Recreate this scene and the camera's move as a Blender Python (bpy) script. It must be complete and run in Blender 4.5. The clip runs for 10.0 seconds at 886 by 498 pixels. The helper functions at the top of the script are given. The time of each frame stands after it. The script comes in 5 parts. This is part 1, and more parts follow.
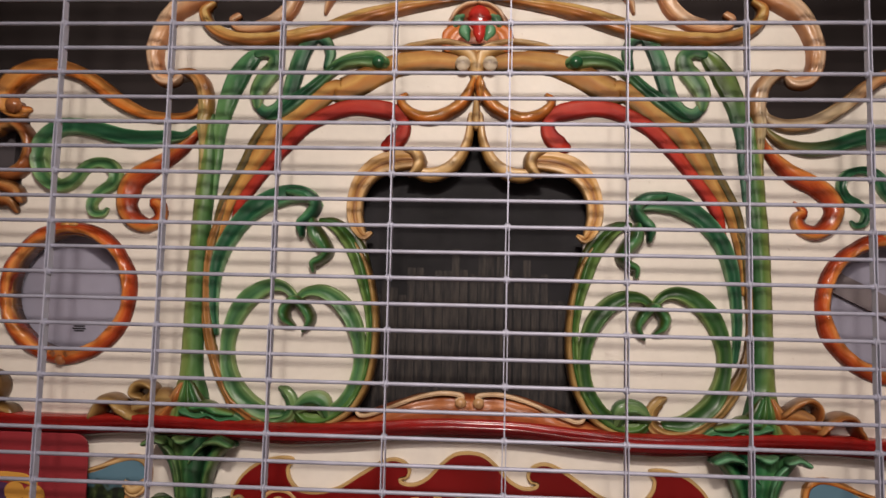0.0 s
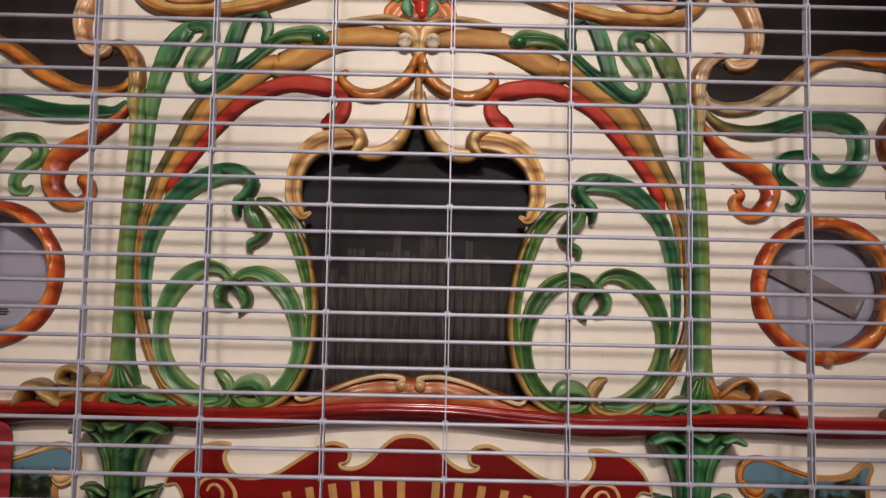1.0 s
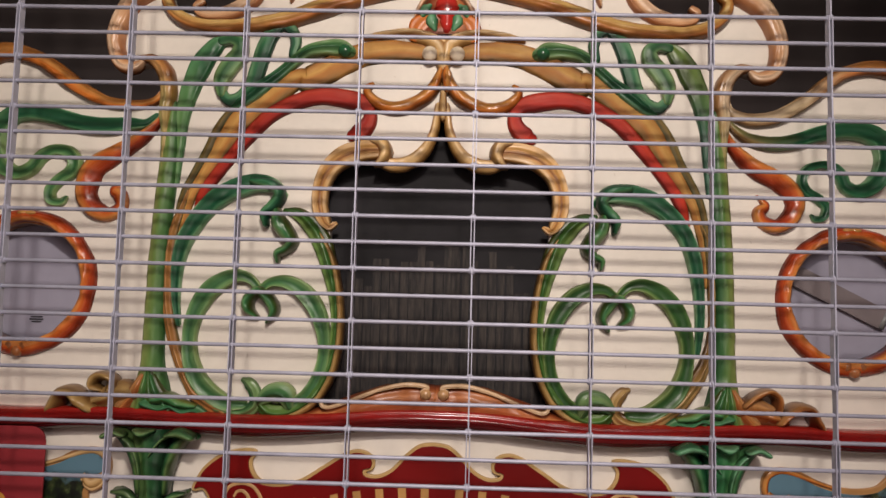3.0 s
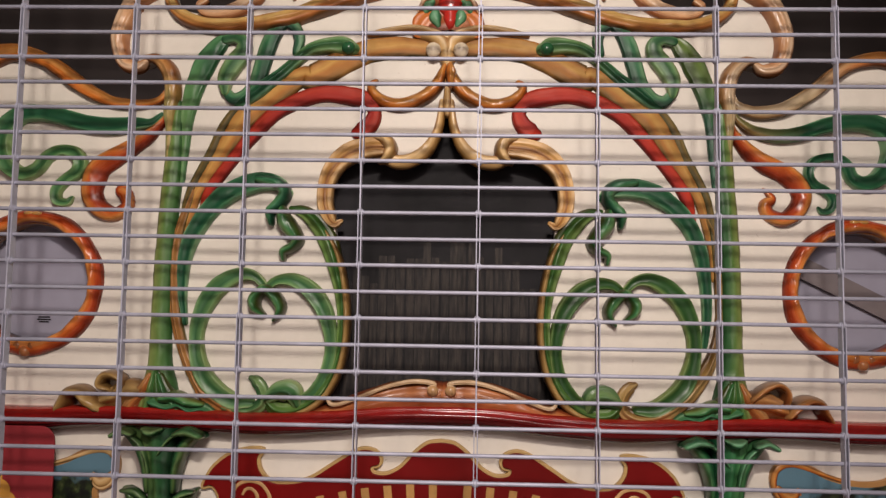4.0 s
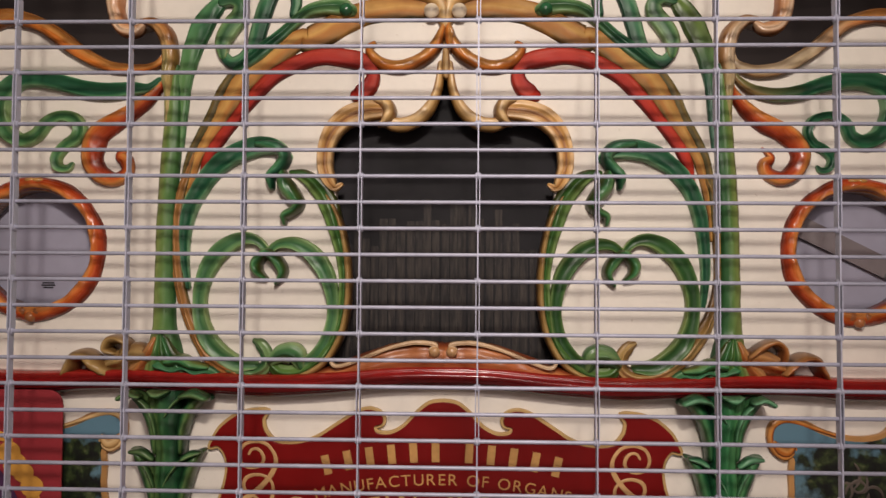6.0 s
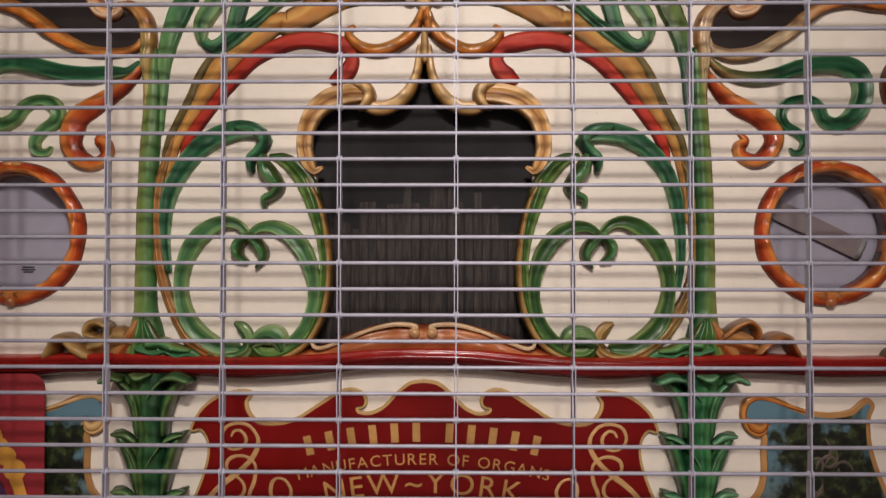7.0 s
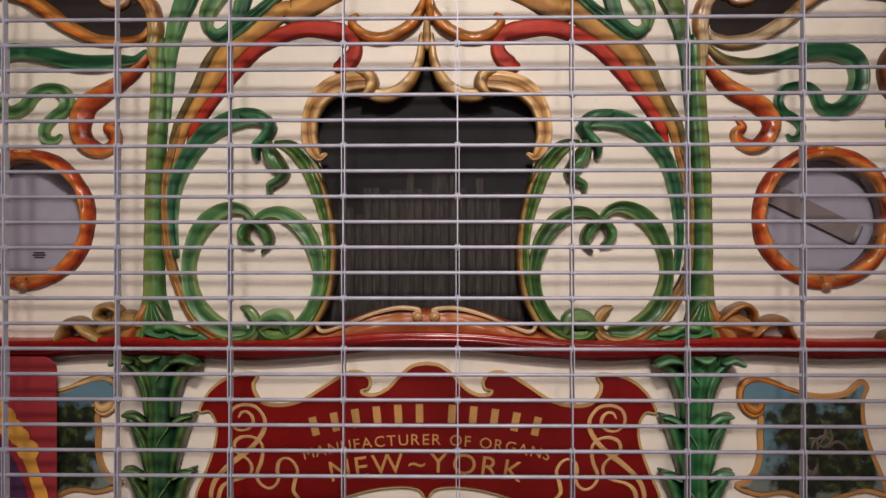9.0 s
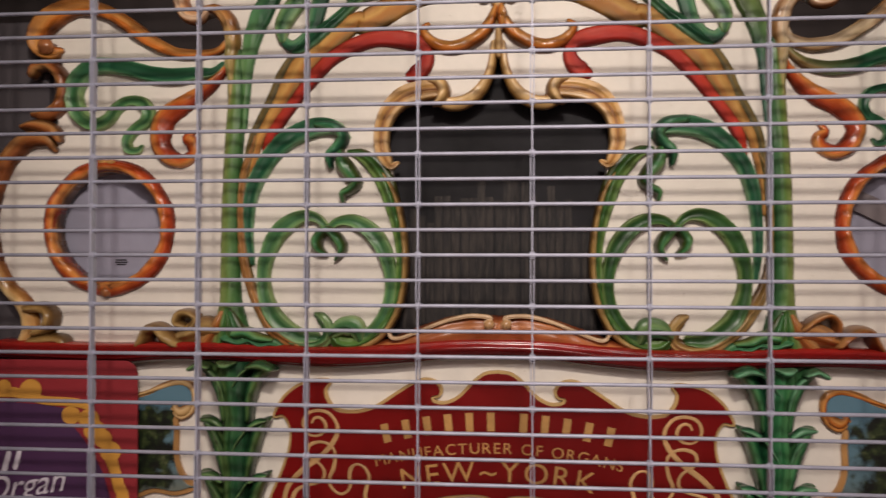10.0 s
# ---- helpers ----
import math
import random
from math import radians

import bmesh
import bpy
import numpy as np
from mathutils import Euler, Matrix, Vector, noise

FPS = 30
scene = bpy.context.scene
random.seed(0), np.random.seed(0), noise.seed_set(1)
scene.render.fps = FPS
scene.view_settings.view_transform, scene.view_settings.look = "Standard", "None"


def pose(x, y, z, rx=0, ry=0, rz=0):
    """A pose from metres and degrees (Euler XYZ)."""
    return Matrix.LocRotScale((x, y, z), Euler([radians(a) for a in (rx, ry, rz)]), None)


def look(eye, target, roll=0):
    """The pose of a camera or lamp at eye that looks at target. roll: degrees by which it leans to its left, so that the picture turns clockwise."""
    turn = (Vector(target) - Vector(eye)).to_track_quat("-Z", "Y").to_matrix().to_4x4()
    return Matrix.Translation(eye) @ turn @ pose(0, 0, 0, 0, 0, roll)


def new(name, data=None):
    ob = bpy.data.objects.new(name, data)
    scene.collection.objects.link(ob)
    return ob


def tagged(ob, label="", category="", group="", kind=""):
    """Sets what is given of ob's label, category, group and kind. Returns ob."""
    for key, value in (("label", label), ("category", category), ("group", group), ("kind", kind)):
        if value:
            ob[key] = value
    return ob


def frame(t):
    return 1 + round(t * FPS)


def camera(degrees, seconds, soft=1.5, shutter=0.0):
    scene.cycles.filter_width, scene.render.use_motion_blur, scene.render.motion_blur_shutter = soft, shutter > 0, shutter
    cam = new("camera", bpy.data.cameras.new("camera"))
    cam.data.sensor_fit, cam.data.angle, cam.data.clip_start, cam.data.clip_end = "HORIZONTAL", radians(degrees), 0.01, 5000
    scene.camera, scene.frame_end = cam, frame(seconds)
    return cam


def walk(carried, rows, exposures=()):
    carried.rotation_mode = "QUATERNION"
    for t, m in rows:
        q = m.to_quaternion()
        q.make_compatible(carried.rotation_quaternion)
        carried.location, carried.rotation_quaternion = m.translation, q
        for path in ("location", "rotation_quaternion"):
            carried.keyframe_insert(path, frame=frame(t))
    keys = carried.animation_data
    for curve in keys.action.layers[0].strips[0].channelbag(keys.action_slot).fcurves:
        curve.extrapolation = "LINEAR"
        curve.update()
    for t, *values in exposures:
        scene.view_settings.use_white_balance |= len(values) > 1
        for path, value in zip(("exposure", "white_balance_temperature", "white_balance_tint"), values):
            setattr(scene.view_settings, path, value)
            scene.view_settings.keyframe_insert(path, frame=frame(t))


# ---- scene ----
cam = camera(57.07, 10.0, soft=1.4, shutter=0.7)
PATH = [
    (0, pose(-0.0202, -1.5656, 1.4077, 95.391, -1.339, 3.660)),
    (0.5, pose(-0.0182, -1.5482, 1.4074, 94.569, -1.231, 1.990)),
    (1, pose(-0.0183, -1.5367, 1.4072, 94.229, -1.168, -0.362)),
    (1.5, pose(-0.0201, -1.5425, 1.4050, 94.998, -1.168, 0.009)),
    (2, pose(-0.0164, -1.5547, 1.4050, 95.279, -1.269, 0.769)),
    (2.5, pose(-0.0115, -1.5613, 1.4050, 95.469, -1.289, 0.659)),
    (3, pose(-0.0146, -1.5573, 1.4028, 94.992, -1.464, 1.407)),
    (3.2, pose(-0.0147, -1.5571, 1.4027, 94.748, -1.465, 1.570)),
    (4.3, pose(-0.0149, -1.5553, 1.4018, 94.755, -0.716, 1.786)),
    (4.5, pose(-0.0150, -1.5549, 1.4017, 94.853, -0.624, 1.691)),
    (5, pose(-0.0163, -1.5567, 1.4023, 95.022, -0.580, 1.620)),
    (5.4, pose(-0.0185, -1.5580, 1.4047, 94.858, -0.611, 1.657)),
    (5.5, pose(-0.0190, -1.5584, 1.4053, 94.108, -0.556, 1.868)),
    (5.6, pose(-0.0181, -1.5604, 1.4047, 92.485, -0.525, 2.225)),
    (5.7, pose(-0.0172, -1.5623, 1.4041, 92.215, -0.481, 2.232)),
    (6.8, pose(-0.0070, -1.5835, 1.3975, 91.226, -0.073, 0.648)),
    (7, pose(-0.0051, -1.5874, 1.3964, 91.007, -0.056, 0.736)),
    (7.5, pose(-0.0066, -1.5933, 1.3967, 89.726, 0.081, 0.875)),
    (8, pose(-0.0046, -1.6177, 1.3920, 89.817, -0.100, 1.223)),
    (8.5, pose(-0.0031, -1.6227, 1.3908, 89.842, -0.033, 1.074)),
    (9, pose(0.0002, -1.6245, 1.3902, 90.109, 0.045, 1.034)),
    (9.5, pose(-0.0120, -1.6261, 1.3909, 90.721, 0.148, 2.530)),
    (10, pose(-0.0280, -1.6232, 1.3903, 90.660, -0.049, 5.265)),
]
walk(cam, PATH, exposures=[(0.0, 0.0), (5.7, 0.0), (7.0, -0.04), (10.0, -0.06)])

# ---- light: two bulbs of one ceiling fixture before the grille, and the dim glow of the hall from an added fill ----
def lamp(name, kind, m, watts, colour, size):
    data = bpy.data.lights.new(name, kind)
    data.energy, data.color = watts, colour
    if kind == "AREA":
        data.shape, data.size = "DISK", size
    else:
        data.shadow_soft_size, data.spot_size, data.spot_blend = size, radians(76), 0.75
    ob = new(name, data)
    ob.matrix_world = m
    return ob


LAMP = (0.03, -2.05, 2.7)
for dx in (-0.085, 0.085):
    lamp("bulb_light", "SPOT", look((LAMP[0] + dx, LAMP[1], LAMP[2]), (-0.2, 0.43, 1.88)), 102, (1.0, 0.885, 0.79), 0.042)
# unseen fill disc without a fixture, added for the hall's ambient light
lamp("hall_fill", "AREA", pose(0.3, -3.4, 2.86), 118, (1.0, 0.86, 0.85), 1.8)
world = bpy.data.worlds.new("hall")
world.use_nodes = True
scene.world = world
world.node_tree.nodes["Background"].inputs["Color"].default_value = (0.9, 0.8, 0.78, 1)
world.node_tree.nodes["Background"].inputs["Strength"].default_value = 0.02

# ---- materials ----
def nodes_of(name):
    m = bpy.data.materials.new(name)
    m.use_nodes = True
    t = m.node_tree
    return m, t, t.nodes["Principled BSDF"]


def node(t, kind, inputs=(), operation="", blend=""):
    n = t.nodes.new(kind)
    if operation:
        n.operation = operation
    if blend:
        n.data_type, n.blend_type = "RGBA", blend
    for k, v in dict(inputs).items():
        if isinstance(v, bpy.types.NodeSocket):
            t.links.new(v, n.inputs[k])
        else:
            n.inputs[k].default_value = v
    return n


def mix(t, kind, fac, a, b):
    n = node(t, "ShaderNodeMix", blend=kind)
    for k, v in ((0, fac), (6, a), (7, b)):
        if isinstance(v, bpy.types.NodeSocket):
            t.links.new(v, n.inputs[k])
        elif k:
            n.inputs[k].default_value = (*v, 1)
        else:
            n.inputs[k].default_value = v
    return n.outputs[2]


def ramp(t, fac, stops):
    n = node(t, "ShaderNodeValToRGB", {"Fac": fac})
    e = n.color_ramp.elements
    while len(e) < len(stops):
        e.new(0.5)
    for el, (p, c) in zip(e, stops):
        el.position, el.color = p, (*c, 1)
    return n.outputs["Color"]


def carved_paint(name, stops, rough=0.3, tint=(0.5, 0.4, 0.3), run=0.35, then=None, spec=0.42):
    """Hand-brushed oil colour on carved wood: colour blends, painted highlights and edge shading across the carving,
    streaks along it.
    then: other tones, and the stretch of its length over which the brush went over to them."""
    m, t, b = nodes_of(name)
    uv = node(t, "ShaderNodeUVMap").outputs["UV"]
    wide = node(t, "ShaderNodeMapping", {"Vector": uv, "Scale": (8, 1.6, 1)}).outputs["Vector"]
    fine = node(t, "ShaderNodeMapping", {"Vector": uv, "Scale": (14, 5, 1)}).outputs["Vector"]
    obj = node(t, "ShaderNodeObjectInfo").outputs["Random"]
    pos = node(t, "ShaderNodeTexCoord").outputs["Object"]
    streak = node(t, "ShaderNodeTexNoise", {"Vector": fine, "Scale": 1.0, "Detail": 2.0}).outputs["Fac"]
    drift = node(t, "ShaderNodeTexNoise", {"Vector": wide, "Scale": 0.9, "Detail": 2.0}).outputs["Fac"]
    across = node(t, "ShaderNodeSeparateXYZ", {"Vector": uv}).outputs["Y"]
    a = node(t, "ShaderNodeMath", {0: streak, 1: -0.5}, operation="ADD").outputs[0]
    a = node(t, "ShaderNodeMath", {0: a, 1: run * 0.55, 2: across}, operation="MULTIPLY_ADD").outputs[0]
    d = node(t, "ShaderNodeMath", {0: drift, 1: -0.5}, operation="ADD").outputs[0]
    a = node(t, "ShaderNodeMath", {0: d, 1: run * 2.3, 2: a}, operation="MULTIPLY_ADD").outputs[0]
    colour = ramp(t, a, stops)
    if then:
        along = node(t, "ShaderNodeSeparateXYZ", {"Vector": uv}).outputs["X"]
        along = node(t, "ShaderNodeMath", {0: d, 1: 0.12, 2: along}, operation="MULTIPLY_ADD").outputs[0]
        part_way = node(t, "ShaderNodeMapRange", {"Value": along, 1: then[1], 2: then[2]}).outputs[0]
        colour = mix(t, "MIX", part_way, colour, ramp(t, a, then[0]))
    cloud = node(t, "ShaderNodeTexNoise", {"Vector": pos, "Scale": 26.0, "Detail": 4.0}).outputs["Fac"]
    colour = mix(t, "MULTIPLY", 0.35, colour, ramp(t, cloud, [(0.3, tint), (0.6, (1, 1, 1))]))
    vary = node(t, "ShaderNodeMapRange", {"Value": obj, 3: 0.88, 4: 1.1}).outputs[0]
    colour = node(t, "ShaderNodeHueSaturation", {"Color": colour, "Value": vary}).outputs["Color"]
    t.links.new(colour, b.inputs["Base Color"])
    b.inputs["Specular IOR Level"].default_value = spec
    r = node(t, "ShaderNodeMapRange", {"Value": streak, 1: 0.2, 2: 0.8, 3: rough - 0.08, 4: rough + 0.14}).outputs[0]
    t.links.new(r, b.inputs["Roughness"])
    bump = node(t, "ShaderNodeBump", {"Height": streak, "Strength": 0.12, "Distance": 0.002})
    t.links.new(bump.outputs["Normal"], b.inputs["Normal"])
    return m


def plain(name, colour, rough=0.5, metal=0.0, scale=30.0, vary=0.18, bump=0.06, dirt=None, spec=0.5):
    """A painted or bare surface with clouding, fine grain and an optional scatter of marks."""
    m, t, b = nodes_of(name)
    pos = node(t, "ShaderNodeTexCoord").outputs["Object"]
    big = node(t, "ShaderNodeTexNoise", {"Vector": pos, "Scale": scale * 0.12, "Detail": 4.0}).outputs["Fac"]
    small = node(t, "ShaderNodeTexNoise", {"Vector": pos, "Scale": scale, "Detail": 5.0}).outputs["Fac"]
    low = tuple(c * (1 - vary) for c in colour)
    high = tuple(min(1, c * (1 + vary * 0.5)) for c in colour)
    c = ramp(t, big, [(0.3, low), (0.7, high)])
    c = mix(t, "MULTIPLY", 0.5, c, ramp(t, small, [(0.25, (1 - vary,) * 3), (0.6, (1, 1, 1))]))
    if dirt:
        spots = node(t, "ShaderNodeTexNoise", {"Vector": pos, "Scale": 70.0, "Detail": 2.0}).outputs["Fac"]
        c = mix(t, "MIX", ramp(t, spots, [(0.74, (0, 0, 0)), (0.78, (0.7, 0.7, 0.7))]), c, dirt)
    t.links.new(c, b.inputs["Base Color"])
    b.inputs["Metallic"].default_value = metal
    b.inputs["Specular IOR Level"].default_value = spec
    r = node(t, "ShaderNodeMapRange", {"Value": small, 1: 0.2, 2: 0.8, 3: rough - 0.07, 4: rough + 0.1}).outputs[0]
    t.links.new(r, b.inputs["Roughness"])
    n = node(t, "ShaderNodeBump", {"Height": small, "Strength": bump, "Distance": 0.004})
    t.links.new(n.outputs["Normal"], b.inputs["Normal"])
    return m


# the stop at 0.82 paints a pale mint highlight into the green
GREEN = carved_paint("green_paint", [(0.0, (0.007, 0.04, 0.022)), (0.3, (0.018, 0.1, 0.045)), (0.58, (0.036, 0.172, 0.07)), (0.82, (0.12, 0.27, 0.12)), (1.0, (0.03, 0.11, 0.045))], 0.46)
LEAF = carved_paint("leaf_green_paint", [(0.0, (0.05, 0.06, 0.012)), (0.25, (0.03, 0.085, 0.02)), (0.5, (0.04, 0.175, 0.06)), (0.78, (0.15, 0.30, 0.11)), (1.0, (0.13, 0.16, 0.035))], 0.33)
# reed green; the stop at 0.78 paints a highlight down one side
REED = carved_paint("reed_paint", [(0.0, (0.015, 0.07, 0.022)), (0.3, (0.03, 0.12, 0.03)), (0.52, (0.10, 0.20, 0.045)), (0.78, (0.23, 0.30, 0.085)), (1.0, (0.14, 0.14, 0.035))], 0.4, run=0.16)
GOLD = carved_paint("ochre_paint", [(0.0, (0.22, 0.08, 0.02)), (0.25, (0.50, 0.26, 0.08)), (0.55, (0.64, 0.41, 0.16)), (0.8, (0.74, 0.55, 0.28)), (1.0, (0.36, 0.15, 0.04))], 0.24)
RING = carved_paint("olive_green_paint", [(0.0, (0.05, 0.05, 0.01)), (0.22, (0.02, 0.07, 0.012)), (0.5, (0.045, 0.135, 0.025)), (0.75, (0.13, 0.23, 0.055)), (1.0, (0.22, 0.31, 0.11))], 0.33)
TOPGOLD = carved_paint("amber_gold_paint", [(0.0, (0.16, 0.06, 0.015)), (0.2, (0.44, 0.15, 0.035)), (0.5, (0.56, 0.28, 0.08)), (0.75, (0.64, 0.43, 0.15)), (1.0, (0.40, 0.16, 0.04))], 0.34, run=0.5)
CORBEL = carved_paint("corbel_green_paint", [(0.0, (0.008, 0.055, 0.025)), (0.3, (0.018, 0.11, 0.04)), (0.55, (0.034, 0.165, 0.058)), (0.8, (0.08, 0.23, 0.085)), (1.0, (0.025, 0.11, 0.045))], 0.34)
CORBEL_OLIVE = carved_paint("olive_corbel_green_paint", [(0.0, (0.008, 0.03, 0.012)), (0.3, (0.016, 0.075, 0.028)), (0.55, (0.035, 0.115, 0.035)), (0.8, (0.09, 0.155, 0.045)), (1.0, (0.02, 0.07, 0.03))], 0.34, run=0.5)
MINT_OLIVE = carved_paint("olive_mint_green_paint", [(0.0, (0.02, 0.08, 0.03)), (0.35, (0.07, 0.17, 0.06)), (0.7, (0.16, 0.26, 0.10)), (1.0, (0.05, 0.12, 0.04))], 0.28)
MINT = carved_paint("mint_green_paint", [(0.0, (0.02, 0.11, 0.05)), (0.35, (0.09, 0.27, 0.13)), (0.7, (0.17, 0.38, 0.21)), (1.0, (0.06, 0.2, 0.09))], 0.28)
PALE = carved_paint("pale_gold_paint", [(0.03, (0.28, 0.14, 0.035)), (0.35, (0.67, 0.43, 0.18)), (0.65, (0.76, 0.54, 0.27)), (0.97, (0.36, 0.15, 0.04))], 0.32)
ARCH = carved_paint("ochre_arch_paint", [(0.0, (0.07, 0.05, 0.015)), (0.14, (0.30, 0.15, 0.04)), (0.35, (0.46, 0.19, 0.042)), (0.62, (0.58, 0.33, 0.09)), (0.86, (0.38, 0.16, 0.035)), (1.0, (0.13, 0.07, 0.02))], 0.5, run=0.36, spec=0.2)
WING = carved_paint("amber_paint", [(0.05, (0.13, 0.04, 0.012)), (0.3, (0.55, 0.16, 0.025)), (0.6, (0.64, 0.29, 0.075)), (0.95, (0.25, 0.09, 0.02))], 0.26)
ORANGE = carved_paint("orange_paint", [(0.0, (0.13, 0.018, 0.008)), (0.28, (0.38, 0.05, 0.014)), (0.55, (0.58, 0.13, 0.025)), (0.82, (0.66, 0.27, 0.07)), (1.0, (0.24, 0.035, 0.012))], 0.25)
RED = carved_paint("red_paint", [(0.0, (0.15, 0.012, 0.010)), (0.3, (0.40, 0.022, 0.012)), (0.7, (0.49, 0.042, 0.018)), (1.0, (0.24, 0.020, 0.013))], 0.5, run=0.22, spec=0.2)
# shelf red: the low stops paint shade along the moulding's lower edge
SHELF = carved_paint("shelf_red_shaded_low", [(0.05, (0.05, 0.003, 0.004)), (0.35, (0.15, 0.006, 0.006)), (0.7, (0.25, 0.010, 0.009)), (1.0, (0.30, 0.02, 0.012))], 0.16, run=0.08)
# the same red darkened, with the underside's shade put into the colour
SHELF_SHADE = carved_paint("shelf_red_in_shade", [(0.0, (0.03, 0.002, 0.004)), (0.5, (0.09, 0.004, 0.007)), (1.0, (0.16, 0.007, 0.009))], 0.3, run=0.1)
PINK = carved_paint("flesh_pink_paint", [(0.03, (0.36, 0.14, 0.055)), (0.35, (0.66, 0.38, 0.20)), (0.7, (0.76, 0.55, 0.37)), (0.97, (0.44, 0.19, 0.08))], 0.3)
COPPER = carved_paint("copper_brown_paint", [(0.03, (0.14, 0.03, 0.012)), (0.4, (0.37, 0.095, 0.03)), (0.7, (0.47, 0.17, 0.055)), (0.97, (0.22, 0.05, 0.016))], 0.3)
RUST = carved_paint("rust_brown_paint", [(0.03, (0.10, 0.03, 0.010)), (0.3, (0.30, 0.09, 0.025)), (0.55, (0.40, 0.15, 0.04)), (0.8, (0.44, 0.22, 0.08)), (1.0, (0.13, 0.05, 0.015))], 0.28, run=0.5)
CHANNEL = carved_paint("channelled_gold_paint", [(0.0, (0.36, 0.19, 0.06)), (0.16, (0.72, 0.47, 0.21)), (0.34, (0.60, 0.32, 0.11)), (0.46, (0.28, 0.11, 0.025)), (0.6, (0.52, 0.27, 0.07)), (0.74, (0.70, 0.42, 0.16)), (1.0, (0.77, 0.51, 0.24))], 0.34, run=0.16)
# green with the hollow's shade painted along its middle and lit rims at the ends
INNER = carved_paint("shaded_hollow_green", [(0.0, (0.15, 0.20, 0.055)), (0.12, (0.13, 0.22, 0.065)), (0.3, (0.024, 0.085, 0.02)), (0.68, (0.024, 0.09, 0.02)), (0.88, (0.08, 0.17, 0.045)), (1.0, (0.21, 0.28, 0.10))], 0.38, run=0.16)
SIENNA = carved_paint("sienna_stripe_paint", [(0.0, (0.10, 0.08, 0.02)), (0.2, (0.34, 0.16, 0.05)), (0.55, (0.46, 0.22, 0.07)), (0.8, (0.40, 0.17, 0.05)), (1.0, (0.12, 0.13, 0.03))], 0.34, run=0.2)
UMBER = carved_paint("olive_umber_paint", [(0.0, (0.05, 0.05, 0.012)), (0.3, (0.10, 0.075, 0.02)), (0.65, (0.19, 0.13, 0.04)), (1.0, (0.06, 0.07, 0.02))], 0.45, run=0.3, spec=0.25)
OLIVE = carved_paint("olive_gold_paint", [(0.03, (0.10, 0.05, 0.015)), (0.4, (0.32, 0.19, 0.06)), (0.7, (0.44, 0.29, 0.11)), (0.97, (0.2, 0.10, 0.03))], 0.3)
# teal and mint tones: shade painted into the dark middle stops, light into the ends
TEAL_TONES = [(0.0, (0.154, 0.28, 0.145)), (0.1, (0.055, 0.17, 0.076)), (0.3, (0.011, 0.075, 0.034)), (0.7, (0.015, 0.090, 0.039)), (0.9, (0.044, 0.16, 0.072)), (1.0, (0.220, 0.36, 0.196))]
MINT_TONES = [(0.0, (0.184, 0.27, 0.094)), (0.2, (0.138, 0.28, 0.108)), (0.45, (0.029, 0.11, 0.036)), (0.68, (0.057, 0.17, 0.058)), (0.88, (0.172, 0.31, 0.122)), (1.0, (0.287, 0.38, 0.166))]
AMBER_TONES = [(0.05, (0.13, 0.04, 0.012)), (0.3, (0.55, 0.16, 0.025)), (0.6, (0.64, 0.29, 0.075)), (0.95, (0.25, 0.09, 0.02))]
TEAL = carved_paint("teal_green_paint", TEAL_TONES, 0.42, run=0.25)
# turns to mint along its length for the highlight at the wave's bend
TEAL_LIT = carved_paint("teal_to_lit_mint_paint", TEAL_TONES, 0.4, run=0.25, then=(MINT_TONES, 0.36, 0.5))
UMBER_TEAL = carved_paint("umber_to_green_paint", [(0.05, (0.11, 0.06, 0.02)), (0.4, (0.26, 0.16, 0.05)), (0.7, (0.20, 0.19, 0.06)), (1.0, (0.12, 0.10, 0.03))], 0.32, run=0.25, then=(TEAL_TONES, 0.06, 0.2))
MINT_RING = carved_paint("shaded_hollow_mint", MINT_TONES, 0.4, run=0.22)
MOSS = carved_paint("moss_to_teal_paint", [(0.0, (0.05, 0.09, 0.02)), (0.4, (0.10, 0.17, 0.03)), (0.75, (0.14, 0.22, 0.05)), (1.0, (0.05, 0.10, 0.025))], 0.36, run=0.3, then=([(0.0, (0.02, 0.09, 0.05)), (0.5, (0.03, 0.14, 0.07)), (1.0, (0.06, 0.19, 0.09))], 0.12, 0.26))
GRASS = carved_paint("green_to_pale_paint", [(0.0, (0.015, 0.08, 0.03)), (0.45, (0.03, 0.13, 0.05)), (0.8, (0.08, 0.22, 0.09)), (1.0, (0.04, 0.13, 0.05))], 0.36, run=0.3, then=([(0.0, (0.05, 0.15, 0.05)), (0.5, (0.11, 0.24, 0.08)), (1.0, (0.14, 0.26, 0.10))], 0.1, 0.22))
SILVER_WING = carved_paint("pale_to_amber_paint", [(0.05, (0.22, 0.12, 0.05)), (0.3, (0.52, 0.40, 0.24)), (0.65, (0.62, 0.50, 0.33)), (0.95, (0.30, 0.18, 0.08))], 0.28, then=(AMBER_TONES, 0.24, 0.4))
MINT_LEAF = carved_paint("mint_to_green_paint", MINT_TONES, 0.36, run=0.25, then=(TEAL_TONES, 0.1, 0.24))
# left reed: lighter copy, with its highlight painted in at 0.8
REED_LIT = carved_paint("lit_reed_paint", [(0.0, (0.03, 0.10, 0.03)), (0.3, (0.07, 0.17, 0.04)), (0.55, (0.14, 0.235, 0.06)), (0.8, (0.25, 0.32, 0.095)), (1.0, (0.15, 0.15, 0.04))], 0.42, run=0.18)
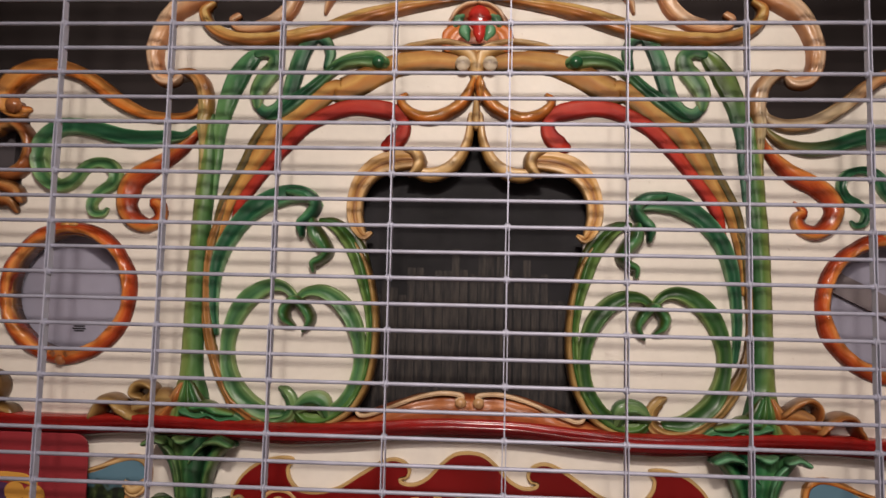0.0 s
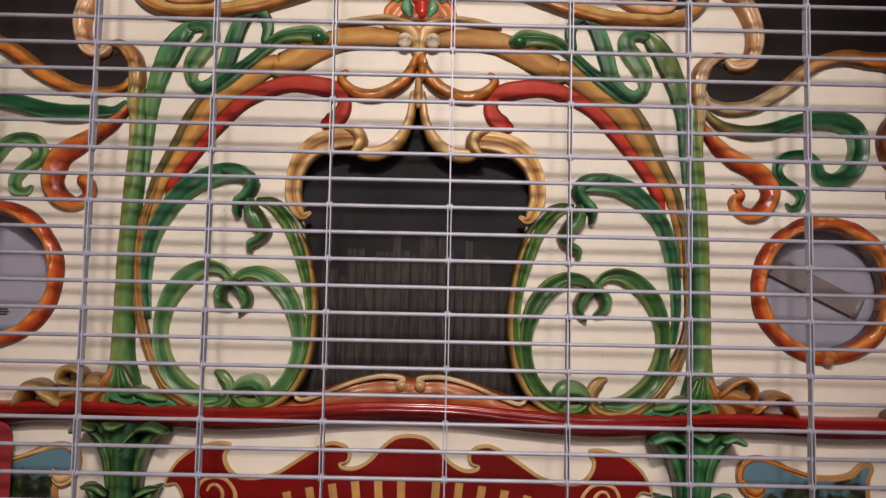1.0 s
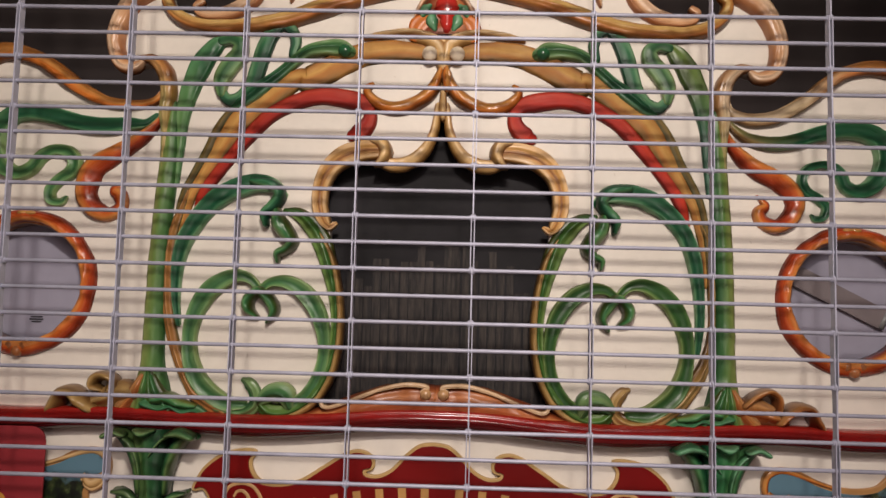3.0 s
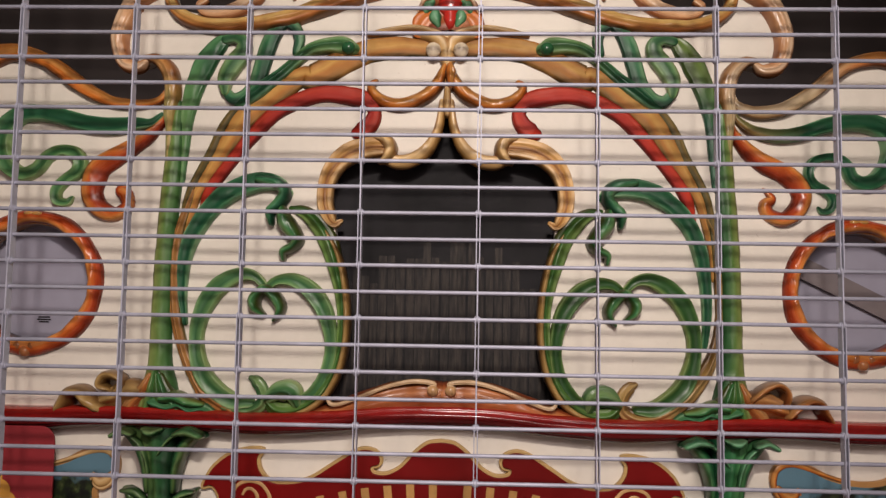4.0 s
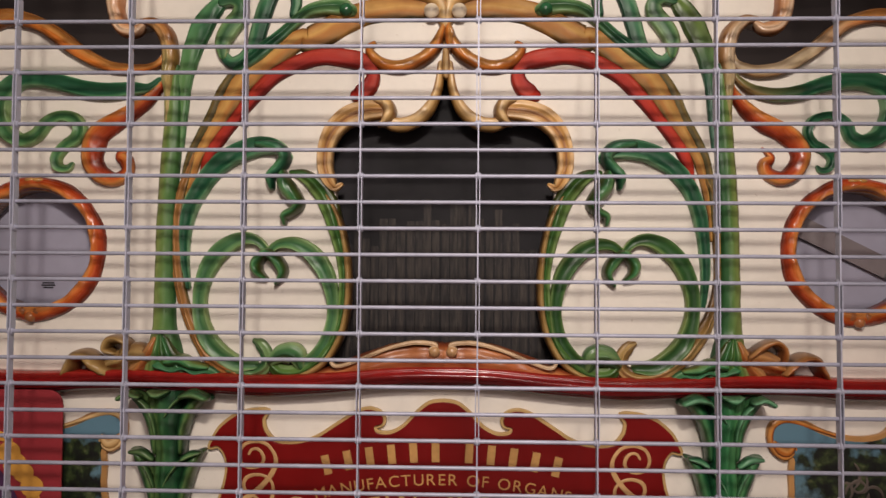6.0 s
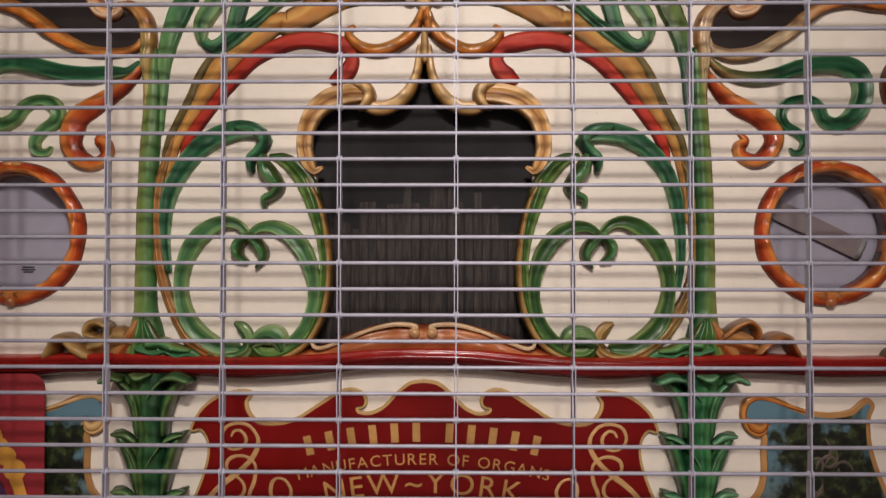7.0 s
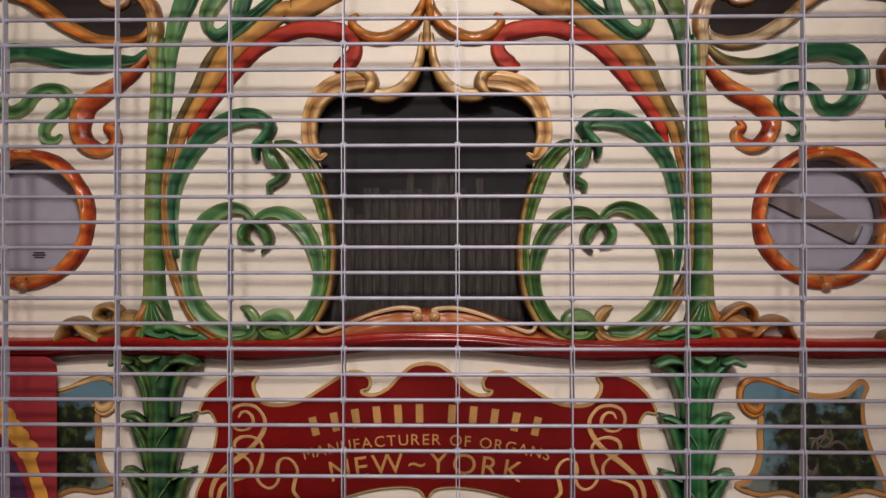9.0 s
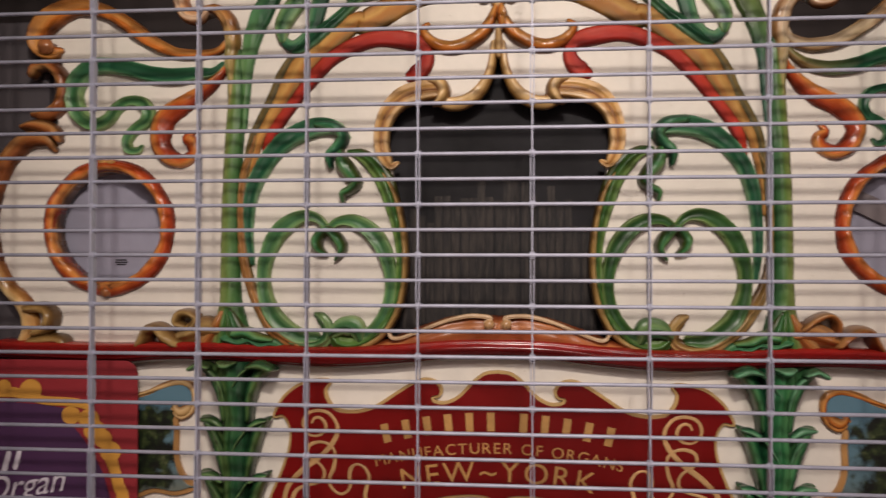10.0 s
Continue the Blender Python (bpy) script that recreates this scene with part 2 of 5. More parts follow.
HOOK = carved_paint("amber_to_olive_paint", [(0.03, (0.24, 0.09, 0.03)), (0.35, (0.52, 0.24, 0.07)), (0.65, (0.58, 0.32, 0.12)), (0.97, (0.26, 0.10, 0.03))], 0.28, then=([(0.03, (0.26, 0.18, 0.05)), (0.4, (0.44, 0.33, 0.12)), (0.7, (0.36, 0.34, 0.13)), (0.97, (0.15, 0.16, 0.05))], 0.08, 0.18))
PINKISH = carved_paint("blush_gold_paint", [(0.03, (0.34, 0.16, 0.06)), (0.35, (0.64, 0.44, 0.26)), (0.65, (0.72, 0.56, 0.38)), (0.97, (0.38, 0.19, 0.08))], 0.26, then=([(0.03, (0.20, 0.16, 0.05)), (0.4, (0.42, 0.36, 0.14)), (0.97, (0.16, 0.17, 0.05))], 0.14, 0.26))
TAN = plain("tan_bead_paint", (0.58, 0.33, 0.15), 0.26, scale=40)
TAN_LINE = plain("tan_line_paint", (0.62, 0.42, 0.24), 0.4, scale=60)
PEARL = plain("pearl_paint", (0.82, 0.70, 0.52), 0.18, scale=40)
HEART = plain("heart_red", (0.56, 0.032, 0.022), 0.2, scale=40, vary=0.25)
CREST = plain("crest_orange", (0.66, 0.19, 0.035), 0.36, scale=30, vary=0.3)
GREENB = plain("green_bead_paint", (0.03, 0.14, 0.055), 0.2, scale=50)
WING_BEAD = plain("amber_bead_paint", (0.55, 0.28, 0.08), 0.2, scale=50)
CUB = plain("brown_bead_paint", (0.38, 0.14, 0.05), 0.2, scale=50)
CREAM = plain("cream_paint", (0.797, 0.741, 0.65), 0.5, scale=38, vary=0.10, bump=0.05, dirt=(0.62, 0.55, 0.46))
BLACKWOOD = plain("black_board", (0.016, 0.015, 0.0175), 0.7, scale=60, vary=0.5, spec=0.25)
STROKE = plain("pale_brush_stroke", (0.13, 0.10, 0.08), 0.5, scale=60, vary=0.5)
OCHRE = plain("ochre_rim", (0.50, 0.26, 0.09), 0.36, scale=22, vary=0.4)
EDGE = plain("gilt_edge", (0.52, 0.34, 0.13), 0.4, scale=90)
SIGN = plain("sign_red", (0.19, 0.0034, 0.0032), 0.34, scale=14, vary=0.34, bump=0.03, spec=0.25)
FLOURISH = plain("flourish_gold", (0.60, 0.36, 0.15), 0.4, scale=90, vary=0.35)
LETTER = plain("letter_gold", (0.50, 0.27, 0.085), 0.38, scale=90, vary=0.3)
ALU = plain("grille_aluminium", (0.43, 0.435, 0.53), 0.55, metal=0.3, scale=120, vary=0.2, spec=0.35)
BANNER = plain("banner_red", (0.31, 0.022, 0.03), 0.55, scale=10, vary=0.2)
PURPLE = plain("banner_purple", (0.075, 0.026, 0.085), 0.5, scale=10, vary=0.2)
YELLOW = plain("banner_yellow", (0.66, 0.32, 0.05), 0.55, scale=20)
WHITE = plain("banner_white", (0.72, 0.68, 0.74), 0.5)
DRUMSKIN = plain("drum_skin", (0.345, 0.335, 0.42), 0.55, scale=16, vary=0.22)
CHROME = plain("drum_hoop_metal", (0.5, 0.5, 0.5), 0.25, metal=0.9)
TIP = plain("grey_rubber", (0.24, 0.25, 0.25), 0.4)
WOOD = plain("beater_wood", (0.195, 0.165, 0.17), 0.55, scale=50)
WALLDARK = plain("dark_wall", (0.072, 0.056, 0.055), 0.8, scale=8)
RETURN = plain("dark_grey_paint", (0.07, 0.06, 0.066), 0.7, scale=10)
WALL = plain("hall_wall", (0.42, 0.36, 0.33), 0.8, scale=10)
FLOOR = plain("hall_floor", (0.20, 0.16, 0.14), 0.4, scale=12)
CEIL = plain("hall_ceiling", (0.6, 0.56, 0.52), 0.85, scale=10)

# ---- building helpers ----
AX, FACE = -0.078, 0.432          # the organ's axis and the face of its front board


def mesh_ob(name, verts, faces, material, parent=None, label="", smooth=True, uvs=None):
    me = bpy.data.meshes.new(name)
    me.from_pydata(verts, [], faces)
    if uvs is not None:
        layer = me.uv_layers.new(name="UVMap")
        loops = np.empty(len(me.loops), dtype=np.int32)
        me.loops.foreach_get("vertex_index", loops)
        layer.data.foreach_set("uv", np.asarray(uvs, dtype=np.float32)[loops].ravel())
    me.validate()
    me.polygons.foreach_set("use_smooth", [smooth] * len(me.polygons))
    me.materials.append(material)
    ob = new(name, me)
    ob.parent = parent
    return tagged(ob, label)


def part(name, bm, material, parent=None, label="", smooth=False):
    bmesh.ops.recalc_face_normals(bm, faces=bm.faces)
    me = bpy.data.meshes.new(name)
    bm.to_mesh(me)
    bm.free()
    me.polygons.foreach_set("use_smooth", [smooth] * len(me.polygons))
    me.materials.append(material)
    ob = new(name, me)
    ob.parent = parent
    return tagged(ob, label)


def thing(name, label, category, group=""):
    return tagged(new(name), label, category, group)


def box_bm(lo, hi, bevel=0.0):
    bm = bmesh.new()
    bmesh.ops.create_cube(bm, size=1)
    for v in bm.verts:
        v.co = [l + (c + 0.5) * (h - l) for c, l, h in zip(v.co, lo, hi)]
    if bevel:
        bmesh.ops.bevel(bm, geom=bm.edges[:], offset=bevel, segments=2, affect="EDGES")
    return bm


def glide(pts, per=6, closed=False):
    """Catmull-Rom through the given rows of numbers."""
    p = np.array(pts, float)
    n = len(p)
    p = np.vstack([p[-1], p, p[:2]]) if closed else np.vstack([2 * p[0] - p[1], p, 2 * p[-1] - p[-2]])
    out = []
    for i in range(n if closed else n - 1):
        a, b, c, d = p[i : i + 4]
        for k in range(per):
            t = k / per
            out.append(0.5 * (2 * b + (c - a) * t + (2 * a - 5 * b + 4 * c - d) * t * t + (3 * b - a - 3 * c + d) * t**3))
    return np.array(out if closed else out + [p[-2]])


PROFILES = {
    "round": lambda v: (1 - v * v) ** 0.5,
    "flute": lambda v: (1 - v * v) ** 0.42 * (0.95 + 0.05 * math.cos(v * 9.4)),
    "hollow": lambda v: (1 - v**10) ** 0.5 * (0.52 + 0.48 * v * v),
    "leaf": lambda v: (1 - v * v) ** 0.5 * (0.83 + 0.17 * math.cos(v * 6.28)),
    "soft": lambda v: (1 - v**6) ** 0.5 * (0.982 + 0.018 * math.cos(v * 9.4)),
    "channel": lambda v: (1 - v**6) ** 0.5 * (0.66 + 0.34 * v * v + 0.07 * math.cos(v * 15)),
    "reed": lambda v: (1 - v * v) ** 0.45 * (0.93 + 0.07 * abs(math.cos(v * 3.1))),
    "band": lambda v: (1 - v**12) ** 0.5 * (0.95 + 0.05 * math.cos(v * 5.2)),
    "slope": lambda v: (1 - v * v) ** 0.5 * (0.75 + 0.25 * v),
}


def carve(name, pts, material, parent, h=0.02, profile="round", up=0.0, sides=(-1, 1), label="", closed=False, sink=0.012, caps=True, uneven=1.0):
    """A carved band on the front board: rows of (out from the axis, height, width), swelling h towards the viewer."""
    row = glide(pts, closed=closed)
    row[:, 2] = np.maximum(row[:, 2], 0.0015)
    row[:, 2] *= 1.1
    if caps and not closed:
        for end in (0, -1):
            d = row[end, :2] - row[1 if end == 0 else -2, :2]
            d = d / max(np.hypot(*d), 1e-9)
            w = row[end, 2]
            cap = [np.r_[row[end, :2] + d * w / 2 * math.sin(q), w * math.cos(q)] for q in (0.5, 0.95, 1.3, 1.5)]
            row = np.vstack([cap[::-1], row]) if end == 0 else np.vstack([row, cap])
    tang = np.gradient(row[:, :2], axis=0)
    if closed:
        tang = np.roll(row[:, :2], -1, axis=0) - np.roll(row[:, :2], 1, axis=0)
    tang /= np.maximum(np.hypot(tang[:, 0], tang[:, 1]), 1e-9)[:, None]
    norm = np.c_[-tang[:, 1], tang[:, 0]]
    run = np.r_[0, np.cumsum(np.hypot(*np.diff(row[:, :2], axis=0).T))]
    top = max(row[:, 2].max(), 1e-4)
    vs = np.linspace(-1, 1, 17)
    shape = np.array([PROFILES[profile](max(-0.9999, min(0.9999, v))) for v in vs])
    made = []
    for s in sides:
        verts, uvs, faces = [], [], []
        k = len(vs) + 2
        for i, (u, z, w) in enumerate(row):
            lift = h * min(1.0, w / top * 1.25) ** 0.8
            lift *= 1 + 0.18 * uneven * noise.noise((u * 22, z * 22, s * 3.7))
            w *= 1 + 0.07 * uneven * noise.noise((u * 30, z * 30, s * 7.1))
            for j in range(k):
                v = vs[min(max(j - 1, 0), len(vs) - 1)]
                y = FACE - up + sink if j in (0, k - 1) else FACE - up - lift * shape[j - 1] * (1 + 0.12 * uneven * noise.noise((u * 55 + v, z * 55, v * 1.6 + s)))
                q = (u + norm[i, 0] * w / 2 * v, z + norm[i, 1] * w / 2 * v)
                verts.append((AX + s * q[0], y, q[1]))
                uvs.append((run[i], (v + 1) / 2))
        n = len(row)
        for i in range(n if closed else n - 1):
            a, b = i * k, (i + 1) % n * k
            for j in range(k - 1):
                f = (a + j, a + j + 1, b + j + 1, b + j)
                faces.append(f if s < 0 else f[::-1])
            f = (a + k - 1, a, b, b + k - 1)
            faces.append(f if s < 0 else f[::-1])
        made.append(mesh_ob(name, verts, faces, material, parent, label, uvs=uvs))
    return made


def ball(name, u, z, r, material, parent, up=0.0, sides=(-1, 1), deep=0.8, label=""):
    for s in sides:
        bm = bmesh.new()
        bmesh.ops.create_uvsphere(bm, u_segments=20, v_segments=12, radius=r)
        for v in bm.verts:
            v.co = (AX + s * u + v.co.x, FACE - up + v.co.y * deep, z + v.co.z)
        part(name, bm, material, parent, label, smooth=True)


def board(name, outlines, material, parent, front, thick, grow=0.0, bevel=0.002, label=""):
    """A sawn board with smooth outlines; outlines after the first are holes."""
    cu = bpy.data.curves.new(name, "CURVE")
    cu.dimensions, cu.fill_mode, cu.extrude, cu.bevel_depth, cu.bevel_resolution, cu.offset = "2D", "BOTH", thick / 2, bevel, 1, grow
    for line in outlines:
        sp = cu.splines.new("POLY")
        sp.points.add(len(line) - 1)
        for p, (x, z) in zip(sp.points, line):
            p.co = (x, z, 0, 1)
        sp.use_cyclic_u = True
    tmp = new(name, cu)
    me = bpy.data.meshes.new_from_object(tmp.evaluated_get(bpy.context.evaluated_depsgraph_get()))
    bpy.data.objects.remove(tmp)
    me.transform(Matrix.Translation((0, front + thick / 2 + bevel, 0)) @ Matrix.Rotation(radians(90), 4, "X"))
    me.materials.clear()
    me.materials.append(material)
    ob = new(name, me)
    ob.parent = parent
    return tagged(ob, label)


def both(half, per=5):
    """A closed outline from its right half, given from the axis' top round to its bottom."""
    g = glide(half, per)
    right = [(AX + u, z) for u, z in g]
    left = [(AX - u, z) for u, z in g[::-1] if u > 1e-4]
    return right + left


# ---- the room ----
def slab(name, lo, hi, material, label, category):
    return tagged(part(name, box_bm(lo, hi), material), label, category, kind="structure")


slab("floor", (-3.2, -5.2, -0.1), (3.2, 2.2, 0.0), FLOOR, "dull brown hall floor under grille and organ", "floor")
slab("ceiling", (-3.2, -5.2, 2.9), (3.2, 2.2, 3.0), CEIL, "pale matt hall ceiling above the grille", "ceiling")
slab("wall_north", (-3.2, 1.55, 0.0), (3.2, 1.65, 2.9), WALLDARK, "near-black wall behind the organ front", "wall")
slab("wall_south", (-3.2, -5.2, 0.0), (3.2, -5.1, 2.9), WALL, "plain warm grey wall across the hall", "wall")
slab("wall_west", (-3.2, -5.1, 0.0), (-3.1, 1.55, 2.9), WALL, "plain warm grey side wall of the hall", "wall")
slab("wall_east", (3.1, -5.1, 0.0), (3.2, 1.55, 2.9), WALL, "plain warm grey side wall of the hall", "wall")
slab("partition_west", (-3.1, -0.06, 0.0), (-2.06, 0.06, 2.9), WALL, "plain wall beside the rolling grille", "wall")
slab("partition_east", (2.06, -0.06, 0.0), (3.1, 0.06, 2.9), WALL, "plain wall beside the rolling grille", "wall")
slab("recess_west", (-2.3, 0.06, 0.0), (-2.2, 1.55, 2.9), WALLDARK, "dark side wall of the organ's recess", "wall")
slab("recess_east", (2.2, 0.06, 0.0), (2.3, 1.55, 2.9), WALLDARK, "dark side wall of the organ's recess", "wall")
slab("recess_ceiling", (-2.2, 0.06, 2.85), (2.2, 1.55, 2.9), WALLDARK, "dark ceiling of the organ's recess", "ceiling")

fixture = thing("ceiling_lamp", "twin-bulb ceiling lamp with a dark metal plate", "lamp")
part("plate", box_bm((LAMP[0] - 0.2, LAMP[1] - 0.06, 2.87), (LAMP[0] + 0.2, LAMP[1] + 0.06, 2.9), 0.004), WALLDARK, fixture)
for dx in (-0.085, 0.085):
    bm = bmesh.new()
    bmesh.ops.create_cone(bm, cap_ends=True, segments=20, radius1=0.03, radius2=0.02, depth=0.14, matrix=Matrix.Translation((LAMP[0] + dx, LAMP[1], 2.8)))
    part("socket", bm, WALLDARK, fixture)

# ---- the organ front ----
organ = thing("fairground_organ", "cream fairground organ front with carved scrolls painted green, red and gold", "organ")
organ.location = (0, 0, 0)

top_half = [(0.0, 2.36), (0.2451, 2.4659), (0.4030, 2.3940), (0.4631, 2.2913), (0.4802, 2.2181), (0.5169, 2.1749), (0.5761, 2.1585), (0.6507, 2.1599), (0.6918, 2.1899), (0.7035, 2.2252), (0.7569, 2.2116),
            (0.8055, 2.1600), (0.8244, 2.1052), (0.8209, 2.0589), (0.7994, 2.0240), (0.7686, 2.0234), (0.7338, 2.0313), (0.7041, 2.0049), (0.6953, 1.9589), (0.7186, 1.9245), (0.7721, 1.9073), (0.8355, 1.9213),
            (0.9323, 1.9788), (0.9866, 2.0219), (1.0644, 2.0509), (1.1423, 2.0469), (1.2000, 2.0183), (1.2184, 1.9812), (1.1991, 1.9461), (1.1581, 1.9212), (1.1480, 1.8670), (1.1443, 1.8191), (1.1625, 1.7715),
            (1.1682, 1.7237), (1.2087, 1.7033), (1.2635, 1.6889), (1.3102, 1.6339), (1.3392, 1.5545), (1.3474, 1.4646), (1.3288, 1.3748), (1.2932, 1.3077), (1.2502, 1.2632)]
outline_r = [(u, z) for u, z in glide(top_half, 5)]
foot_u = outline_r[-1][0]
outline_r += [(foot_u + 0.02, 1.15), (foot_u + 0.02, 0.0), (0.0, 0.0)]
front_line = [(AX + u, z) for u, z in outline_r] + [(AX - u, z) for u, z in outline_r[::-1] if u > 1e-4]
mouth_half = [(-0.0004, 1.9384), (0.0124, 1.8786), (0.0280, 1.8388), (0.0506, 1.8018), (0.0861, 1.7804), (0.1215, 1.7732), (0.1528, 1.7845), (0.1924, 1.7929), (0.2378, 1.7814), (0.2661, 1.7529), (0.2802, 1.7189), (0.2815, 1.6791), (0.2730, 1.6423),
              (0.2701, 1.5941), (0.2573, 1.5303), (0.2444, 1.4666), (0.2373, 1.3958), (0.2414, 1.3249), (0.2583, 1.2612), (0.2865, 1.2117), (0.3261, 1.1721), (0.2624, 1.1650), (-0.0009, 1.1692)]
mouth_half[0] = (0.0, mouth_half[0][1])
mouth_half[-1] = (0.0, mouth_half[-1][1])
HOLES = {-1: (1.0225, 1.4720), 1: (0.9945, 1.4735)}     # centres of the two drum openings
HOLE_R = 0.148
holes = [[(AX + s * HOLES[s][0] + HOLE_R * math.cos(a / 24 * math.pi), HOLES[s][1] + HOLE_R * math.sin(a / 24 * math.pi)) for a in range(48)] for s in (-1, 1)]
board("front_board", [front_line, both(mouth_half)] + holes, CREAM, organ, FACE, 0.03, label="cream painted front board with shaped openings")

# dark sound opening: black board with a rank of mottled upright slats on its lower part
part("back_panel", box_bm((AX - 0.42, FACE + 0.062, 1.0), (AX + 0.42, FACE + 0.08, 2.0)), BLACKWOOD, organ, "black board behind the sound opening")
def streaked(name, dark, pale):
    """Blackened wood with pale streaks running down it."""
    m, t, b = nodes_of(name)
    pos = node(t, "ShaderNodeTexCoord").outputs["Object"]
    own = node(t, "ShaderNodeObjectInfo").outputs["Random"]
    shift = node(t, "ShaderNodeCombineXYZ", {"X": own, "Z": own}).outputs["Vector"]
    place = node(t, "ShaderNodeVectorMath", {0: pos, 1: shift}, operation="ADD").outputs["Vector"]
    long = node(t, "ShaderNodeMapping", {"Vector": place, "Scale": (110, 30, 13)}).outputs["Vector"]
    fine = node(t, "ShaderNodeMapping", {"Vector": place, "Scale": (260, 60, 40)}).outputs["Vector"]
    a = node(t, "ShaderNodeTexNoise", {"Vector": long, "Scale": 1.0, "Detail": 3.0}).outputs["Fac"]
    f = node(t, "ShaderNodeTexNoise", {"Vector": fine, "Scale": 1.0, "Detail": 3.0}).outputs["Fac"]
    c = ramp(t, a, [(0.38, dark), (0.72, pale)])
    c = mix(t, "MULTIPLY", 0.6, c, ramp(t, f, [(0.3, (0.45, 0.45, 0.45)), (0.65, (1, 1, 1))]))
    t.links.new(c, b.inputs["Base Color"])
    b.inputs["Roughness"].default_value = 0.62
    b.inputs["Specular IOR Level"].default_value = 0.25
    n = node(t, "ShaderNodeBump", {"Height": a, "Strength": 0.3, "Distance": 0.003})
    t.links.new(n.outputs["Normal"], b.inputs["Normal"])
    return m


SLATWOOD = streaked("slat_wood", (0.021, 0.0185, 0.019), (0.062, 0.051, 0.044))
rng = random.Random(5)
for i in range(-12, 13):
    tall = 1.585 - 0.0009 * i * i + rng.uniform(-0.045, 0.03)
    x0 = AX + i * 0.0222 + rng.uniform(-0.002, 0.002)
    w = rng.uniform(0.0088, 0.0106)
    y0 = FACE + 0.0598 + rng.uniform(0, 0.001)
    part("slat", box_bm((x0 - w, y0, 1.1), (x0 + w, FACE + 0.0625, tall), 0.0012), SLATWOOD, organ)

C = organ
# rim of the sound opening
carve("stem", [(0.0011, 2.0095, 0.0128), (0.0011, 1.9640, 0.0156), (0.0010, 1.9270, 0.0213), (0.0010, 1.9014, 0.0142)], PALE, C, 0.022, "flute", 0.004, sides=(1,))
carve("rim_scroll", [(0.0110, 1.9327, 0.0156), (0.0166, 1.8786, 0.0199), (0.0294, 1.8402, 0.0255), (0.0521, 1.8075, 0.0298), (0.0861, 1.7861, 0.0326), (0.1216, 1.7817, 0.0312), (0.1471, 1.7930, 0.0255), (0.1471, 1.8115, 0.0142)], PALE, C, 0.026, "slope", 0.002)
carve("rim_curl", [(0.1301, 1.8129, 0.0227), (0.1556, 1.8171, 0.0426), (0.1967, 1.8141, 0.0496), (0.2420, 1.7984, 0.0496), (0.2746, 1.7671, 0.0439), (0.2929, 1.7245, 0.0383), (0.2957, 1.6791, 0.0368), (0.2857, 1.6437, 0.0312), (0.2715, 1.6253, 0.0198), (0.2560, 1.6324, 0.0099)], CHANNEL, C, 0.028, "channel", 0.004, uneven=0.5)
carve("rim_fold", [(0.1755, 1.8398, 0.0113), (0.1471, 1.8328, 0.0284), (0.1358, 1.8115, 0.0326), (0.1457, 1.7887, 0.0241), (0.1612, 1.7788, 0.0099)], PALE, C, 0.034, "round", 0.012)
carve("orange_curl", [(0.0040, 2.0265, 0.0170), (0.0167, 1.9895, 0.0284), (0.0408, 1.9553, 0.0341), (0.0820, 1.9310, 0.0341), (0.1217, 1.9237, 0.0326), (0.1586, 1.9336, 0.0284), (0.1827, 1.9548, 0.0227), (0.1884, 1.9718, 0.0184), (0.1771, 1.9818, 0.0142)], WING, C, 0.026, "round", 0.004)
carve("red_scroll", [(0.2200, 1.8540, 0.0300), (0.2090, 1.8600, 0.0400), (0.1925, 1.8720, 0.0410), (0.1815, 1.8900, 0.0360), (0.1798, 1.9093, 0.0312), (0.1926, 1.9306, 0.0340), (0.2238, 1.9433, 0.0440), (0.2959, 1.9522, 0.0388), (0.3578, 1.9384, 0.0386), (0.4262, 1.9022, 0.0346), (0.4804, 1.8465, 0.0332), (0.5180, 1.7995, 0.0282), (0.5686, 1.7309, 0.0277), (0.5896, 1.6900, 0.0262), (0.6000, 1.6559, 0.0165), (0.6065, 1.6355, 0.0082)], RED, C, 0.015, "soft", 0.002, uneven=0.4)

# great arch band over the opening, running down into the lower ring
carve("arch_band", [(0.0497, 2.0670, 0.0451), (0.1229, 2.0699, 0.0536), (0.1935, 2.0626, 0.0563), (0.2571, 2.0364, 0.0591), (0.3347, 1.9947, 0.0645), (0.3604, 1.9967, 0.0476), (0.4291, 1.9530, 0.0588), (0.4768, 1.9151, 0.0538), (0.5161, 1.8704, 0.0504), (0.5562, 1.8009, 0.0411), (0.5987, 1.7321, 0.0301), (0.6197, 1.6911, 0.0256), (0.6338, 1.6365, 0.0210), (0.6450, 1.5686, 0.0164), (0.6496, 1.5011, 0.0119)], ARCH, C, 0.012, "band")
carve("arch_edge", [(0.4517, 1.9754, 0.0071), (0.5061, 1.9346, 0.0143), (0.5546, 1.8717, 0.0198), (0.5851, 1.8022, 0.0197), (0.6208, 1.7334, 0.0182), (0.6377, 1.6923, 0.0167), (0.6478, 1.6377, 0.0153), (0.6537, 1.5697, 0.0124), (0.6556, 1.5021, 0.0069)], UMBER, C, 0.011, "band", 0.0)
carve("arch_lip", [(-0.0045, 2.0892, 0.0113), (0.0304, 2.1073, 0.0170), (0.0868, 2.1171, 0.0184), (0.1504, 2.1096, 0.0169), (0.2000, 2.1004, 0.0071)], PALE, C, 0.02, "round", 0.008)
